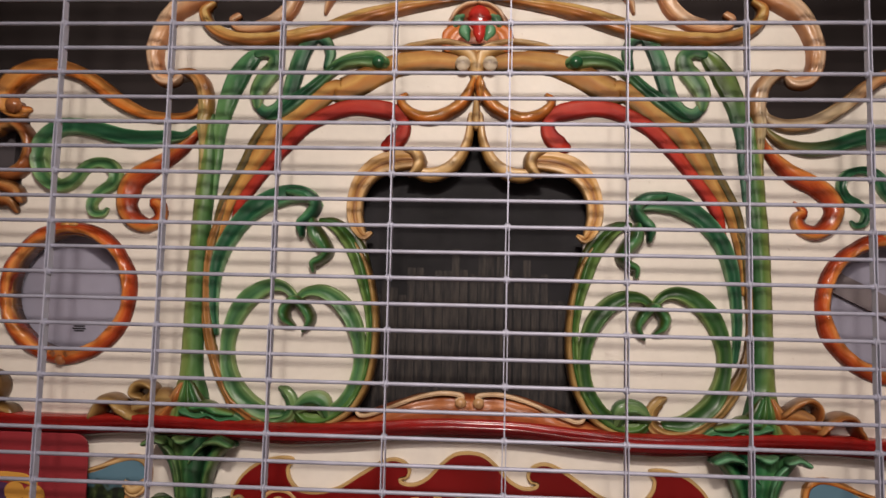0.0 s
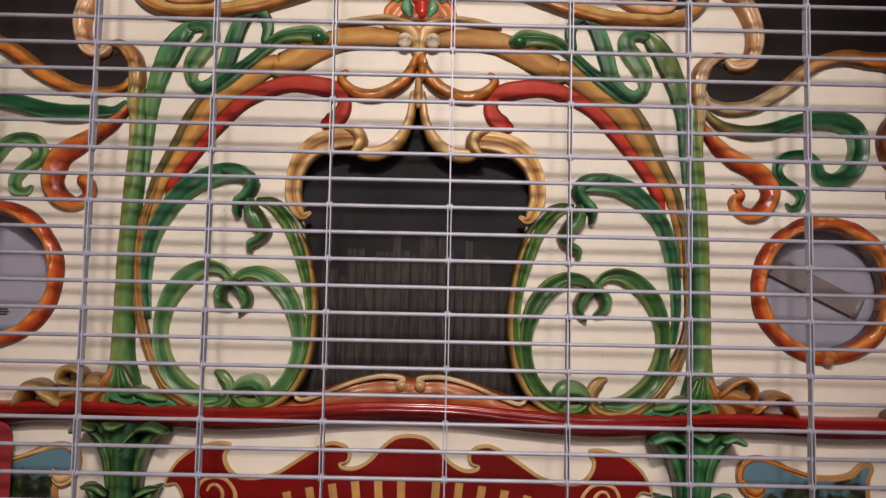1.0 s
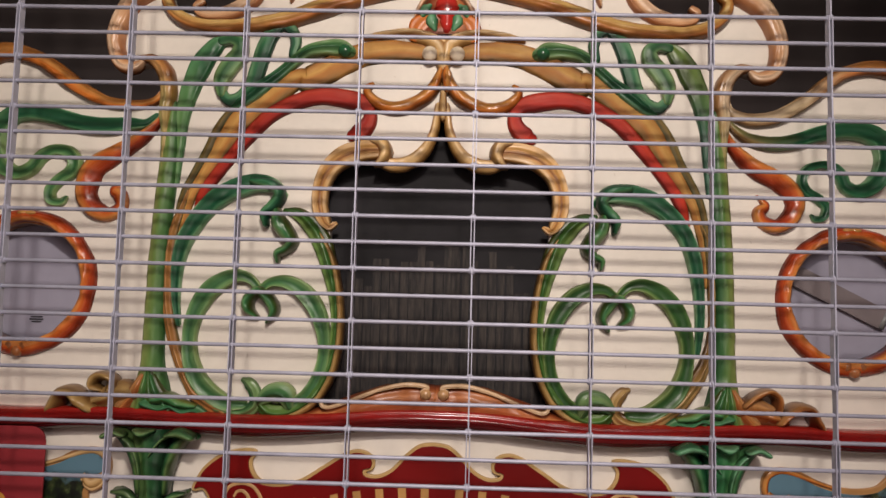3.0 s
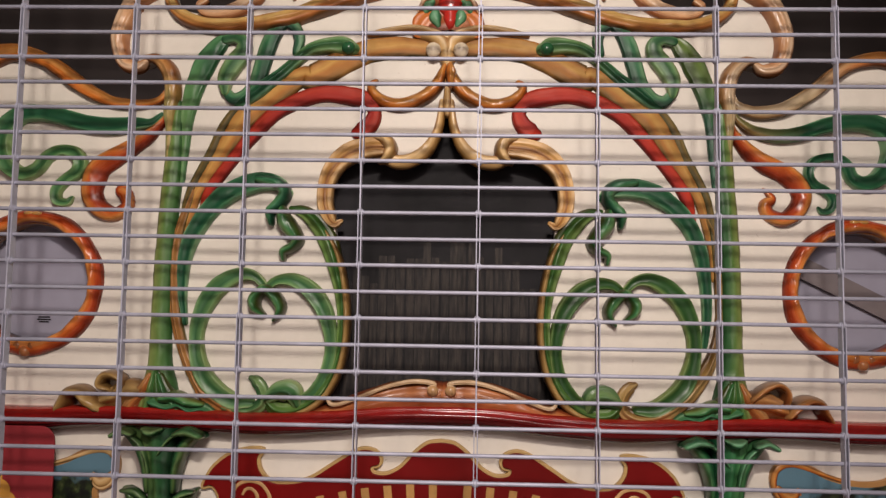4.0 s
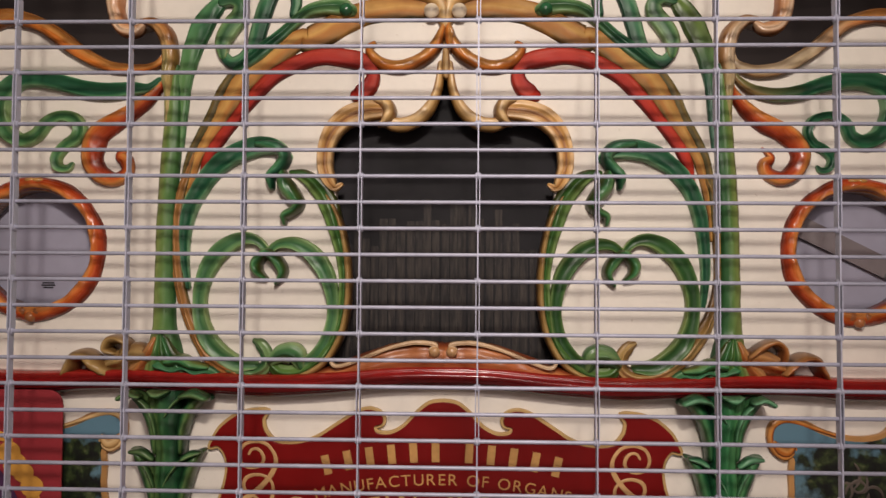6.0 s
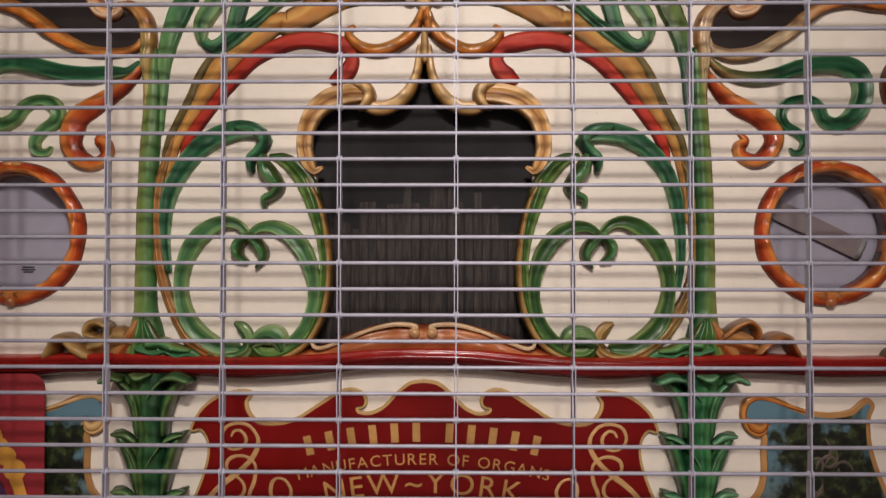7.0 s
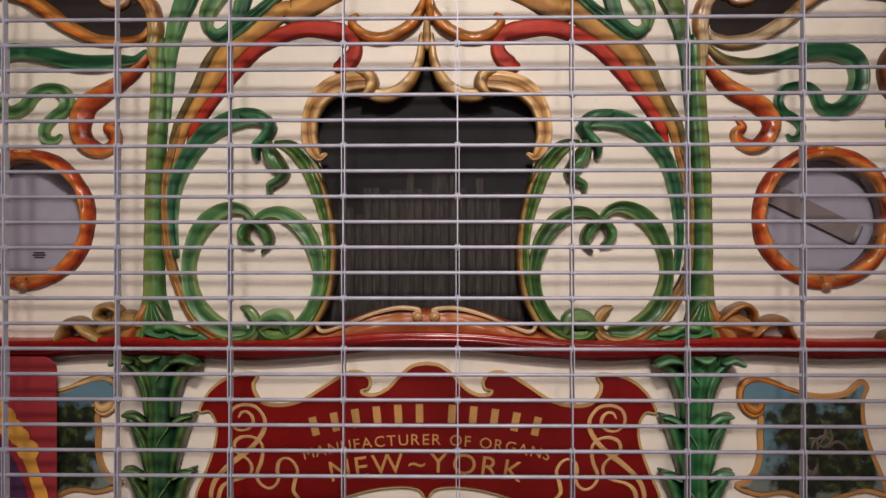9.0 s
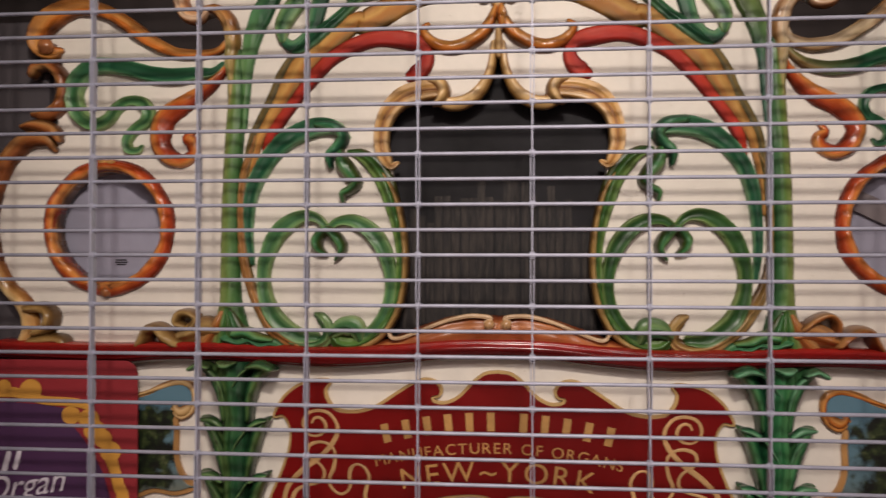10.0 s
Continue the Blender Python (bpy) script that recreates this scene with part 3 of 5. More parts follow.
carve("ring_stripe", [(0.6360, 1.6500, 0.0100), (0.6540, 1.6050, 0.0160), (0.6600, 1.5651, 0.0185), (0.6610, 1.4944, 0.0184), (0.6636, 1.4237, 0.0184), (0.6578, 1.3601, 0.0212), (0.6408, 1.3036, 0.0283), (0.6097, 1.2499, 0.0367), (0.5673, 1.2047, 0.0396), (0.5136, 1.1736, 0.0396), (0.4643, 1.1679, 0.0339), (0.4318, 1.1863, 0.0311), (0.4333, 1.2174, 0.0283), (0.4489, 1.2386, 0.0269), (0.4616, 1.2457, 0.0141)], OLIVE, C, 0.026, "leaf", sides=(1,))
carve("ring_stripe", [(0.6228, 1.7144, 0.0092), (0.6390, 1.6643, 0.0170), (0.6537, 1.6144, 0.0222), (0.6631, 1.5718, 0.0261), (0.6651, 1.5014, 0.0273), (0.6615, 1.4315, 0.0272), (0.6494, 1.3624, 0.0258), (0.6274, 1.2940, 0.0257), (0.5930, 1.2265, 0.0294), (0.5703, 1.2047, 0.0396), (0.5166, 1.1736, 0.0396)], SIENNA, C, 0.026, "leaf", sides=(-1,))
carve("ring_tail", [(0.5166, 1.1736, 0.0396), (0.4673, 1.1679, 0.0339), (0.4348, 1.1863, 0.0311), (0.4363, 1.2174, 0.0283), (0.4519, 1.2386, 0.0269), (0.4646, 1.2457, 0.0141)], MINT_OLIVE, C, 0.026, "leaf", sides=(-1,))
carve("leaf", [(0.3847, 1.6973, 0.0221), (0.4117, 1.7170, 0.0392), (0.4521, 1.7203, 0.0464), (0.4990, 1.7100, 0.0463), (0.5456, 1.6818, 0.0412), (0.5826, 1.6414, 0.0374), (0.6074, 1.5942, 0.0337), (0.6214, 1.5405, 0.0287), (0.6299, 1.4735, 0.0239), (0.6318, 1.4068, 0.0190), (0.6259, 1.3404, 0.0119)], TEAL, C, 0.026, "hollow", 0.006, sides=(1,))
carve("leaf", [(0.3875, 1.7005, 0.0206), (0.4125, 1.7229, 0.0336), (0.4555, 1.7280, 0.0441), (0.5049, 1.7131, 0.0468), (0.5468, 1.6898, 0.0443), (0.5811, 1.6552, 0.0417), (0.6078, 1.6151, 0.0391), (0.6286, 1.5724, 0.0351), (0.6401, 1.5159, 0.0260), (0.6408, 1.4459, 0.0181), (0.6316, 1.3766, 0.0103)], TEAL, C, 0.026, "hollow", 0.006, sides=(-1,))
carve("leaf_curl", [(0.4584, 1.7312, 0.0198), (0.4132, 1.7228, 0.0283), (0.3933, 1.6987, 0.0283), (0.4088, 1.6718, 0.0269), (0.4286, 1.6519, 0.0227), (0.4257, 1.6250, 0.0127)], GREEN, C, 0.03, "round", 0.014)
carve("ring_leaf", [(0.3791, 1.6619, 0.0142), (0.3480, 1.6535, 0.0312), (0.3168, 1.6294, 0.0425), (0.2885, 1.5870, 0.0439), (0.2686, 1.5303, 0.0397), (0.2515, 1.4666, 0.0340), (0.2444, 1.3957, 0.0269), (0.2485, 1.3249, 0.0297), (0.2668, 1.2612, 0.0382), (0.2993, 1.2089, 0.0425), (0.3473, 1.1749, 0.0396), (0.3967, 1.1721, 0.0368), (0.4264, 1.1948, 0.0283)], RING, C, 0.024, "leaf", 0.002)
carve("gilt_line", [(0.3027, 1.6224, 0.0085), (0.2630, 1.5558, 0.0142), (0.2431, 1.4808, 0.0170), (0.2345, 1.3958, 0.0184), (0.2386, 1.3179, 0.0184), (0.2569, 1.2513, 0.0184), (0.2922, 1.1961, 0.0184), (0.3472, 1.1636, 0.0170), (0.3967, 1.1594, 0.0113)], OLIVE, C, 0.022, "round", 0.004)
carve("knot_leaf", [(0.3989, 1.6590, 0.0198), (0.3918, 1.6307, 0.0382), (0.3705, 1.6024, 0.0354), (0.3578, 1.5826, 0.0269), (0.3733, 1.5656, 0.0227), (0.3931, 1.5542, 0.0198), (0.3931, 1.5358, 0.0099)], LEAF, C, 0.034, "round", 0.012)
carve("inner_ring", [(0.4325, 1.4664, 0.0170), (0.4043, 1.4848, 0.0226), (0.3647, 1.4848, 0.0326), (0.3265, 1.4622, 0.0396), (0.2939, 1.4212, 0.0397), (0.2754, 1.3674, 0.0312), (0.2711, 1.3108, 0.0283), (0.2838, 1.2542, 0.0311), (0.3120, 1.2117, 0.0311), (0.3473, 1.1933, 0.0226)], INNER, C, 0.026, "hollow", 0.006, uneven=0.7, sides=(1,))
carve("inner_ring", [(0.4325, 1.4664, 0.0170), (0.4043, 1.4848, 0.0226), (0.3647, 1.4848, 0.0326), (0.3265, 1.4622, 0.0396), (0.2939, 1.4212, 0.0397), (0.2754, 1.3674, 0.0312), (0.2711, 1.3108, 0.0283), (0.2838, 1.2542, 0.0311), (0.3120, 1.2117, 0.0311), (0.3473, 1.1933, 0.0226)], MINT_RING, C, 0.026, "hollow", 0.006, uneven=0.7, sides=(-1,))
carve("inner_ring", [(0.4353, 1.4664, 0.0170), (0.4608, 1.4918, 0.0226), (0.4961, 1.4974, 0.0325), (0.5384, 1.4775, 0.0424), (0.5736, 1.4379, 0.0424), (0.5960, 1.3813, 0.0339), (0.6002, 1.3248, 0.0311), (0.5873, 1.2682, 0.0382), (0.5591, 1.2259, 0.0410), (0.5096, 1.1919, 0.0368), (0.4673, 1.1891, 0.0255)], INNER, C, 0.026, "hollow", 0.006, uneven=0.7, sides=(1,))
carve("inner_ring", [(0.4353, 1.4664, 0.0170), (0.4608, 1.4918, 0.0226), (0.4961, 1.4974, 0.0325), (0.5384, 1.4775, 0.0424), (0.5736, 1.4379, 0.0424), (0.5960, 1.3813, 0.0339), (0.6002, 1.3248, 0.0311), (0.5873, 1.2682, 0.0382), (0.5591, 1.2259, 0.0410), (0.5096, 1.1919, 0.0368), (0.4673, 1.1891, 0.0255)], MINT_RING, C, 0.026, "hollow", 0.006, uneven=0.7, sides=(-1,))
carve("leaf_tail", [(0.4297, 1.4621, 0.0226), (0.4056, 1.4381, 0.0283), (0.3957, 1.4126, 0.0226), (0.4126, 1.3871, 0.0085)], LEAF, C, 0.03, "round", 0.012)
carve("leaf_tail", [(0.4410, 1.4621, 0.0226), (0.4607, 1.4380, 0.0283), (0.4564, 1.4154, 0.0226), (0.4366, 1.3998, 0.0085)], LEAF, C, 0.03, "round", 0.012)
carve("bud", [(0.3501, 1.1891, 0.0226), (0.3615, 1.2145, 0.0481), (0.3925, 1.2174, 0.0453), (0.4179, 1.2004, 0.0255)], MINT_OLIVE, C, 0.03, "leaf", 0.014, sides=(1,))
carve("bud", [(0.3501, 1.1891, 0.0226), (0.3615, 1.2145, 0.0481), (0.3925, 1.2174, 0.0453), (0.4179, 1.2004, 0.0255)], MINT_RING, C, 0.03, "leaf", 0.014, sides=(-1,))

# green uprights and ribbons
carve("upper_leaf", [(0.5519, 2.0898, 0.0197), (0.5730, 2.0757, 0.0380), (0.6009, 2.0388, 0.0492), (0.6244, 1.9889, 0.0476), (0.6408, 1.9321, 0.0391), (0.6493, 1.8766, 0.0283), (0.6520, 1.8057, 0.0198), (0.6560, 1.7208, 0.0113)], MOSS, C, 0.014, "band", 0.004, sides=(1,))
carve("upper_leaf", [(0.5519, 2.0898, 0.0197), (0.5730, 2.0757, 0.0380), (0.6009, 2.0388, 0.0492), (0.6244, 1.9889, 0.0476), (0.6408, 1.9321, 0.0391), (0.6493, 1.8766, 0.0283), (0.6520, 1.8057, 0.0198), (0.6560, 1.7208, 0.0113)], GRASS, C, 0.014, "band", 0.004, sides=(-1,))
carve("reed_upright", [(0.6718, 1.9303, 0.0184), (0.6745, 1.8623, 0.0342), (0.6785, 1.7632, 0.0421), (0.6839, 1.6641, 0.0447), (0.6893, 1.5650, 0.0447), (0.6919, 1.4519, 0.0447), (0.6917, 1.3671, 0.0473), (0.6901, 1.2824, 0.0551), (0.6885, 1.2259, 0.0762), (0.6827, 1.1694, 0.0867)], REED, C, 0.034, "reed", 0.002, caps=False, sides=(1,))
carve("reed_upright", [(0.6718, 1.9303, 0.0184), (0.6745, 1.8623, 0.0342), (0.6785, 1.7632, 0.0421), (0.6839, 1.6641, 0.0447), (0.6893, 1.5650, 0.0447), (0.6919, 1.4519, 0.0447), (0.6917, 1.3671, 0.0473), (0.6901, 1.2824, 0.0551), (0.6885, 1.2259, 0.0762), (0.6827, 1.1694, 0.0867)], REED_LIT, C, 0.034, "reed", 0.002, caps=False, sides=(-1,))
carve("ribbon", [(0.3792, 2.0561, 0.0183), (0.3720, 2.0892, 0.0254), (0.3830, 2.1199, 0.0254), (0.4069, 2.1320, 0.0254), (0.4296, 2.1135, 0.0338), (0.4494, 2.0719, 0.0380), (0.4635, 2.0217, 0.0379), (0.4762, 1.9788, 0.0350), (0.4999, 1.9464, 0.0308), (0.5306, 1.9356, 0.0280), (0.5544, 1.9561, 0.0210)], GREEN, C, 0.011, "band", 0.008, uneven=0.5)
carve("ribbon_loop", [(0.5530, 1.9532, 0.0196), (0.5531, 1.9875, 0.0364), (0.5336, 2.0231, 0.0421), (0.5126, 2.0515, 0.0394), (0.5098, 2.0774, 0.0338), (0.5309, 2.0894, 0.0225), (0.5561, 2.0855, 0.0197)], MINT_LEAF, C, 0.010, "band", 0.016, uneven=0.5)
carve("arch_leaf", [(0.2357, 2.0648, 0.0310), (0.2595, 2.0740, 0.0423), (0.2989, 2.0733, 0.0352), (0.3412, 2.0626, 0.0296), (0.3765, 2.0344, 0.0253), (0.4187, 1.9964, 0.0281), (0.4608, 1.9628, 0.0336), (0.4999, 1.9321, 0.0280), (0.5236, 1.9212, 0.0112)], MINT_LEAF, C, 0.020, "leaf", 0.010)
ball("leaf_bead", 0.2455, 2.0636, 0.017, GREENB, C, 0.022)

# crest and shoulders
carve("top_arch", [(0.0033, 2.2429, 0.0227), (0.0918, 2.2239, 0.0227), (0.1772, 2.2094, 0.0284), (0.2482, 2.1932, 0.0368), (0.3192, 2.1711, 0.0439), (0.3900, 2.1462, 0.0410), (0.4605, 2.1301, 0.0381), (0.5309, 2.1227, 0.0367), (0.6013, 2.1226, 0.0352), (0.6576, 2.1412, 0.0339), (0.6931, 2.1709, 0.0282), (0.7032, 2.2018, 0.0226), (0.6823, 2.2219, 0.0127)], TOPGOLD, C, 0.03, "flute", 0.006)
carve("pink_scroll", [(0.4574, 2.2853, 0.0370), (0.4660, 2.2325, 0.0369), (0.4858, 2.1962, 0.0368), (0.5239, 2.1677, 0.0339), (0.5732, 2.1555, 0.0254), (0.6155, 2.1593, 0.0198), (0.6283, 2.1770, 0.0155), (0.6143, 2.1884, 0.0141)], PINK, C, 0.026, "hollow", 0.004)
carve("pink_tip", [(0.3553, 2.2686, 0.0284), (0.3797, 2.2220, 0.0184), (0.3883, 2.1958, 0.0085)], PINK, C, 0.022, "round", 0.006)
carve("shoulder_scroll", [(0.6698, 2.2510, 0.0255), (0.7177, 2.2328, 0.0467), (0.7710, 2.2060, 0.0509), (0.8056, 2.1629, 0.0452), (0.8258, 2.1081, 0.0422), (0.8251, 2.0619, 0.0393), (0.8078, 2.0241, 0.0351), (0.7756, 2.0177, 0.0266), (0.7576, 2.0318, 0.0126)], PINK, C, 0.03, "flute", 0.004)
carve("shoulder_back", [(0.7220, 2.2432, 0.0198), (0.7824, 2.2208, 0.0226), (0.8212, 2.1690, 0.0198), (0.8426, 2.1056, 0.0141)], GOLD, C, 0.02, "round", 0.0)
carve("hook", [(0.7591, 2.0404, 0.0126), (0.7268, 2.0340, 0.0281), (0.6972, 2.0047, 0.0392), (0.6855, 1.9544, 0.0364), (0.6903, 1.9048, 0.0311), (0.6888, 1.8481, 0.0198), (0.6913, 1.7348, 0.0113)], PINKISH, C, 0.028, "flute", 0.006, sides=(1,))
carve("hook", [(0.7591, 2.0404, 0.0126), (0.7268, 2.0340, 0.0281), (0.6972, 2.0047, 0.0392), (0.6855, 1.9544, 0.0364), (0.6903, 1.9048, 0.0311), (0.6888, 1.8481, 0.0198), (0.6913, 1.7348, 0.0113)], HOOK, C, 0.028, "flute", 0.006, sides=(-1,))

ball("pearl", 0.0340, 2.0570, 0.0190, PEARL, C, 0.03)
carve("pearl_scroll", [(0.0040, 2.0257, 0.0169), (0.0087, 2.0548, 0.0338), (0.0179, 2.0825, 0.0381), (0.0431, 2.0960, 0.0282), (0.0741, 2.0981, 0.0113)], PALE, C, 0.026, "slope", 0.010)
# crest bud with red heart, green leaves and orange petals
carve("crest_base", [(0.0039, 2.2149, 0.0483), (0.0043, 2.2017, 0.0937), (0.0048, 2.1798, 0.1247), (0.0053, 2.1578, 0.1444), (0.0058, 2.1359, 0.1556), (0.0064, 2.1097, 0.1639)], COPPER, C, 0.02, "round", 0.004, sides=(1,), caps=False)
carve("crest_petal", [(0.0714, 2.1095, 0.0330), (0.0596, 2.1340, 0.0509), (0.0408, 2.1541, 0.0227)], CREST, C, 0.006, "leaf", 0.016)
carve("crest_heart", [(0.0045, 2.1810, 0.0520), (0.0048, 2.1765, 0.0590), (0.0050, 2.1720, 0.0520)], HEART, C, 0.016, "round", 0.02, sides=(1,), uneven=0.3)
carve("crest_tongue", [(0.0054, 2.1534, 0.0290), (0.0057, 2.1388, 0.0300), (0.0062, 2.1215, 0.0180)], HEART, C, 0.012, "round", 0.022, sides=(1,), uneven=0.3)
carve("crest_leaf", [(0.0388, 2.1814, 0.0150), (0.0480, 2.1720, 0.0290), (0.0540, 2.1610, 0.0150)], MINT, C, 0.01, "round", 0.017)
carve("crest_leaf", [(0.0300, 2.1600, 0.0160), (0.0311, 2.1430, 0.0290), (0.0235, 2.1230, 0.0130)], MINT, C, 0.01, "round", 0.021)
carve("crest_rim", [(0.0053, 2.2164, 0.0114), (0.0310, 2.2110, 0.0128), (0.0541, 2.1939, 0.0128), (0.0673, 2.1707, 0.0113), (0.0732, 2.1577, 0.0071)], PINK, C, 0.014, "round", 0.014)
carve("node", [(0.0083, 2.0257, 0.0113), (0.0088, 2.0055, 0.0281), (0.0095, 1.9739, 0.0197)], WING, C, 0.03, "flute", 0.010, sides=(1,))

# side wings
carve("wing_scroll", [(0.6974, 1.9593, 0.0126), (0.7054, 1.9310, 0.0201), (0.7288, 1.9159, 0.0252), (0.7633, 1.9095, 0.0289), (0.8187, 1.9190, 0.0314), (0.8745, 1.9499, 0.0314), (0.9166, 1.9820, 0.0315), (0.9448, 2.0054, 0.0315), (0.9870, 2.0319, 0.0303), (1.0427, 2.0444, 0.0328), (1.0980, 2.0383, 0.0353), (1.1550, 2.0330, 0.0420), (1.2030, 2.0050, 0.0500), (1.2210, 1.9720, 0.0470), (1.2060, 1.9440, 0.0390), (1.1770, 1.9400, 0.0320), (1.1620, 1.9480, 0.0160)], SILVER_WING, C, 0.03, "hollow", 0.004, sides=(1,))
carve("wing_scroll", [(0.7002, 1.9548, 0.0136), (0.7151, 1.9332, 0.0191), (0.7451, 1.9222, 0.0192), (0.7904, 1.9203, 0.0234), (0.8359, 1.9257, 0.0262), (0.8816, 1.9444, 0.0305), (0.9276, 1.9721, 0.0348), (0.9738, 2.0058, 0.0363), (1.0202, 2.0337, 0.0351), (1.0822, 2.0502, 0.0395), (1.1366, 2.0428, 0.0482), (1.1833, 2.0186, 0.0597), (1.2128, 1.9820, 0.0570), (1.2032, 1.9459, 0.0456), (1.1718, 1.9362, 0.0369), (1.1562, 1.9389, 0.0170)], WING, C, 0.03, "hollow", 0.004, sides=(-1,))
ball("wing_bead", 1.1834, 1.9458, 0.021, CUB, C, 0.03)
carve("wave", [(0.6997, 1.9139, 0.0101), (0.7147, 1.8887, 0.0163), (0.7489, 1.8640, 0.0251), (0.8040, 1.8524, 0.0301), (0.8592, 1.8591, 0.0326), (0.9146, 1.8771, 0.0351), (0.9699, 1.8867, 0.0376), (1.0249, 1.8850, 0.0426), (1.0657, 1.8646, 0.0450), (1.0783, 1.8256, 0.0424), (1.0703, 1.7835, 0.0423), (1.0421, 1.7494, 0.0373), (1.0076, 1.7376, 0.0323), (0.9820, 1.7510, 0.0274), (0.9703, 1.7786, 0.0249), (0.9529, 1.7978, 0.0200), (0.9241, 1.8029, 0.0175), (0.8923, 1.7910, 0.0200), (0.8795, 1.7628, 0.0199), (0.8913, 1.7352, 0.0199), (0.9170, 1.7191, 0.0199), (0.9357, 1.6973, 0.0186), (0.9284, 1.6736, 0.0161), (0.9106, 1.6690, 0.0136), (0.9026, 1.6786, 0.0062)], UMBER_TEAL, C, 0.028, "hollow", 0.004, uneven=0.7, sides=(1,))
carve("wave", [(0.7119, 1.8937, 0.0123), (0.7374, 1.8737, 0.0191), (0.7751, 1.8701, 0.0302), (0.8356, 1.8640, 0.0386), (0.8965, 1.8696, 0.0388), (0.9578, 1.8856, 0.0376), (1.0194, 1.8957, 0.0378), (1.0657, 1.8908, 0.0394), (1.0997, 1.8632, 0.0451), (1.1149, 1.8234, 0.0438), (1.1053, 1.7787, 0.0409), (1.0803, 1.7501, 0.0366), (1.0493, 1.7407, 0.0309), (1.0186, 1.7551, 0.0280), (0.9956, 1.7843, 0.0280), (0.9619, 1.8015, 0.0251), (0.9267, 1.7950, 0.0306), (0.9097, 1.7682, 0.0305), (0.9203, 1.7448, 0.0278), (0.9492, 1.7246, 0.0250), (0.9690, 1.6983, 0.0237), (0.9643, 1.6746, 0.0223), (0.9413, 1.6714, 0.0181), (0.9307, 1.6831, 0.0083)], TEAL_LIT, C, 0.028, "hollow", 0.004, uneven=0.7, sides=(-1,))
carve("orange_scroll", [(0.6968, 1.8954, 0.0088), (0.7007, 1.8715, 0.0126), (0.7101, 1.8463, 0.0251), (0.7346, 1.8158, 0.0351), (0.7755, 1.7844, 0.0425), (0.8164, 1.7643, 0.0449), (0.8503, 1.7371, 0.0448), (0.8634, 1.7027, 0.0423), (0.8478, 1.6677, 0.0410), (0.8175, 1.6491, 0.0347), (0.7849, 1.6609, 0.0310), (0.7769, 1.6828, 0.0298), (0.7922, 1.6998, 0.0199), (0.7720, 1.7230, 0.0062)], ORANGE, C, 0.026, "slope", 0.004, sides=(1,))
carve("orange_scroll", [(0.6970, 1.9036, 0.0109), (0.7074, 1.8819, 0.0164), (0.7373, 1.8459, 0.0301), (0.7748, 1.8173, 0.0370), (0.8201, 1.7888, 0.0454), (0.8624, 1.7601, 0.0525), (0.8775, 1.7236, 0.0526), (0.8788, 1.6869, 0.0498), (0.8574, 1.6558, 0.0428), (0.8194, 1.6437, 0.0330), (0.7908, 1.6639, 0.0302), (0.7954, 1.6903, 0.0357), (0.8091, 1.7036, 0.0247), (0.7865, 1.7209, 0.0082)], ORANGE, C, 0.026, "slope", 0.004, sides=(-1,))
carve("edge_scroll", [(1.2297, 1.8776, 0.0239), (1.2174, 1.8954, 0.0269), (1.1860, 1.9008, 0.0299), (1.1544, 1.8761, 0.0328), (1.1414, 1.8370, 0.0328), (1.1565, 1.7893, 0.0358), (1.1907, 1.7689, 0.0328), (1.2252, 1.7694, 0.0179)], RUST, C, 0.03, "round", 0.004)
carve("edge_leaf", [(1.1555, 1.7026, 0.0179), (1.1682, 1.7237, 0.0328), (1.2091, 1.7392, 0.0328), (1.2500, 1.7368, 0.0179)], RUST, C, 0.03, "round", 0.01)
carve("edge_border", [(1.1692, 1.6759, 0.0149), (1.1930, 1.7001, 0.0358), (1.2479, 1.6977, 0.0478), (1.3055, 1.6398, 0.0449), (1.3376, 1.5545, 0.0390), (1.3474, 1.4646, 0.0359), (1.3272, 1.3748, 0.0329)], RUST, C, 0.03, "slope", 0.006)
carve("edge_border", [(1.3272, 1.3748, 0.0329), (1.2933, 1.3122, 0.0358), (1.2503, 1.2707, 0.0387), (1.2308, 1.2114, 0.0387), (1.2490, 1.1667, 0.0298)], GOLD, C, 0.03, "slope", 0.006)
carve("edge_foot", [(1.2314, 1.2589, 0.0238), (1.1907, 1.2592, 0.0297), (1.1671, 1.2386, 0.0326), (1.1777, 1.2089, 0.0326), (1.2087, 1.1938, 0.0238)], OLIVE, C, 0.036, "round", 0.012)
carve("edge_foot", [(1.2147, 1.1730, 0.0267), (1.1711, 1.1793, 0.0267), (1.1369, 1.1767, 0.0237), (1.1211, 1.1562, 0.0192), (1.0993, 1.1476, 0.0089)], OLIVE, C, 0.034, "round", 0.012)

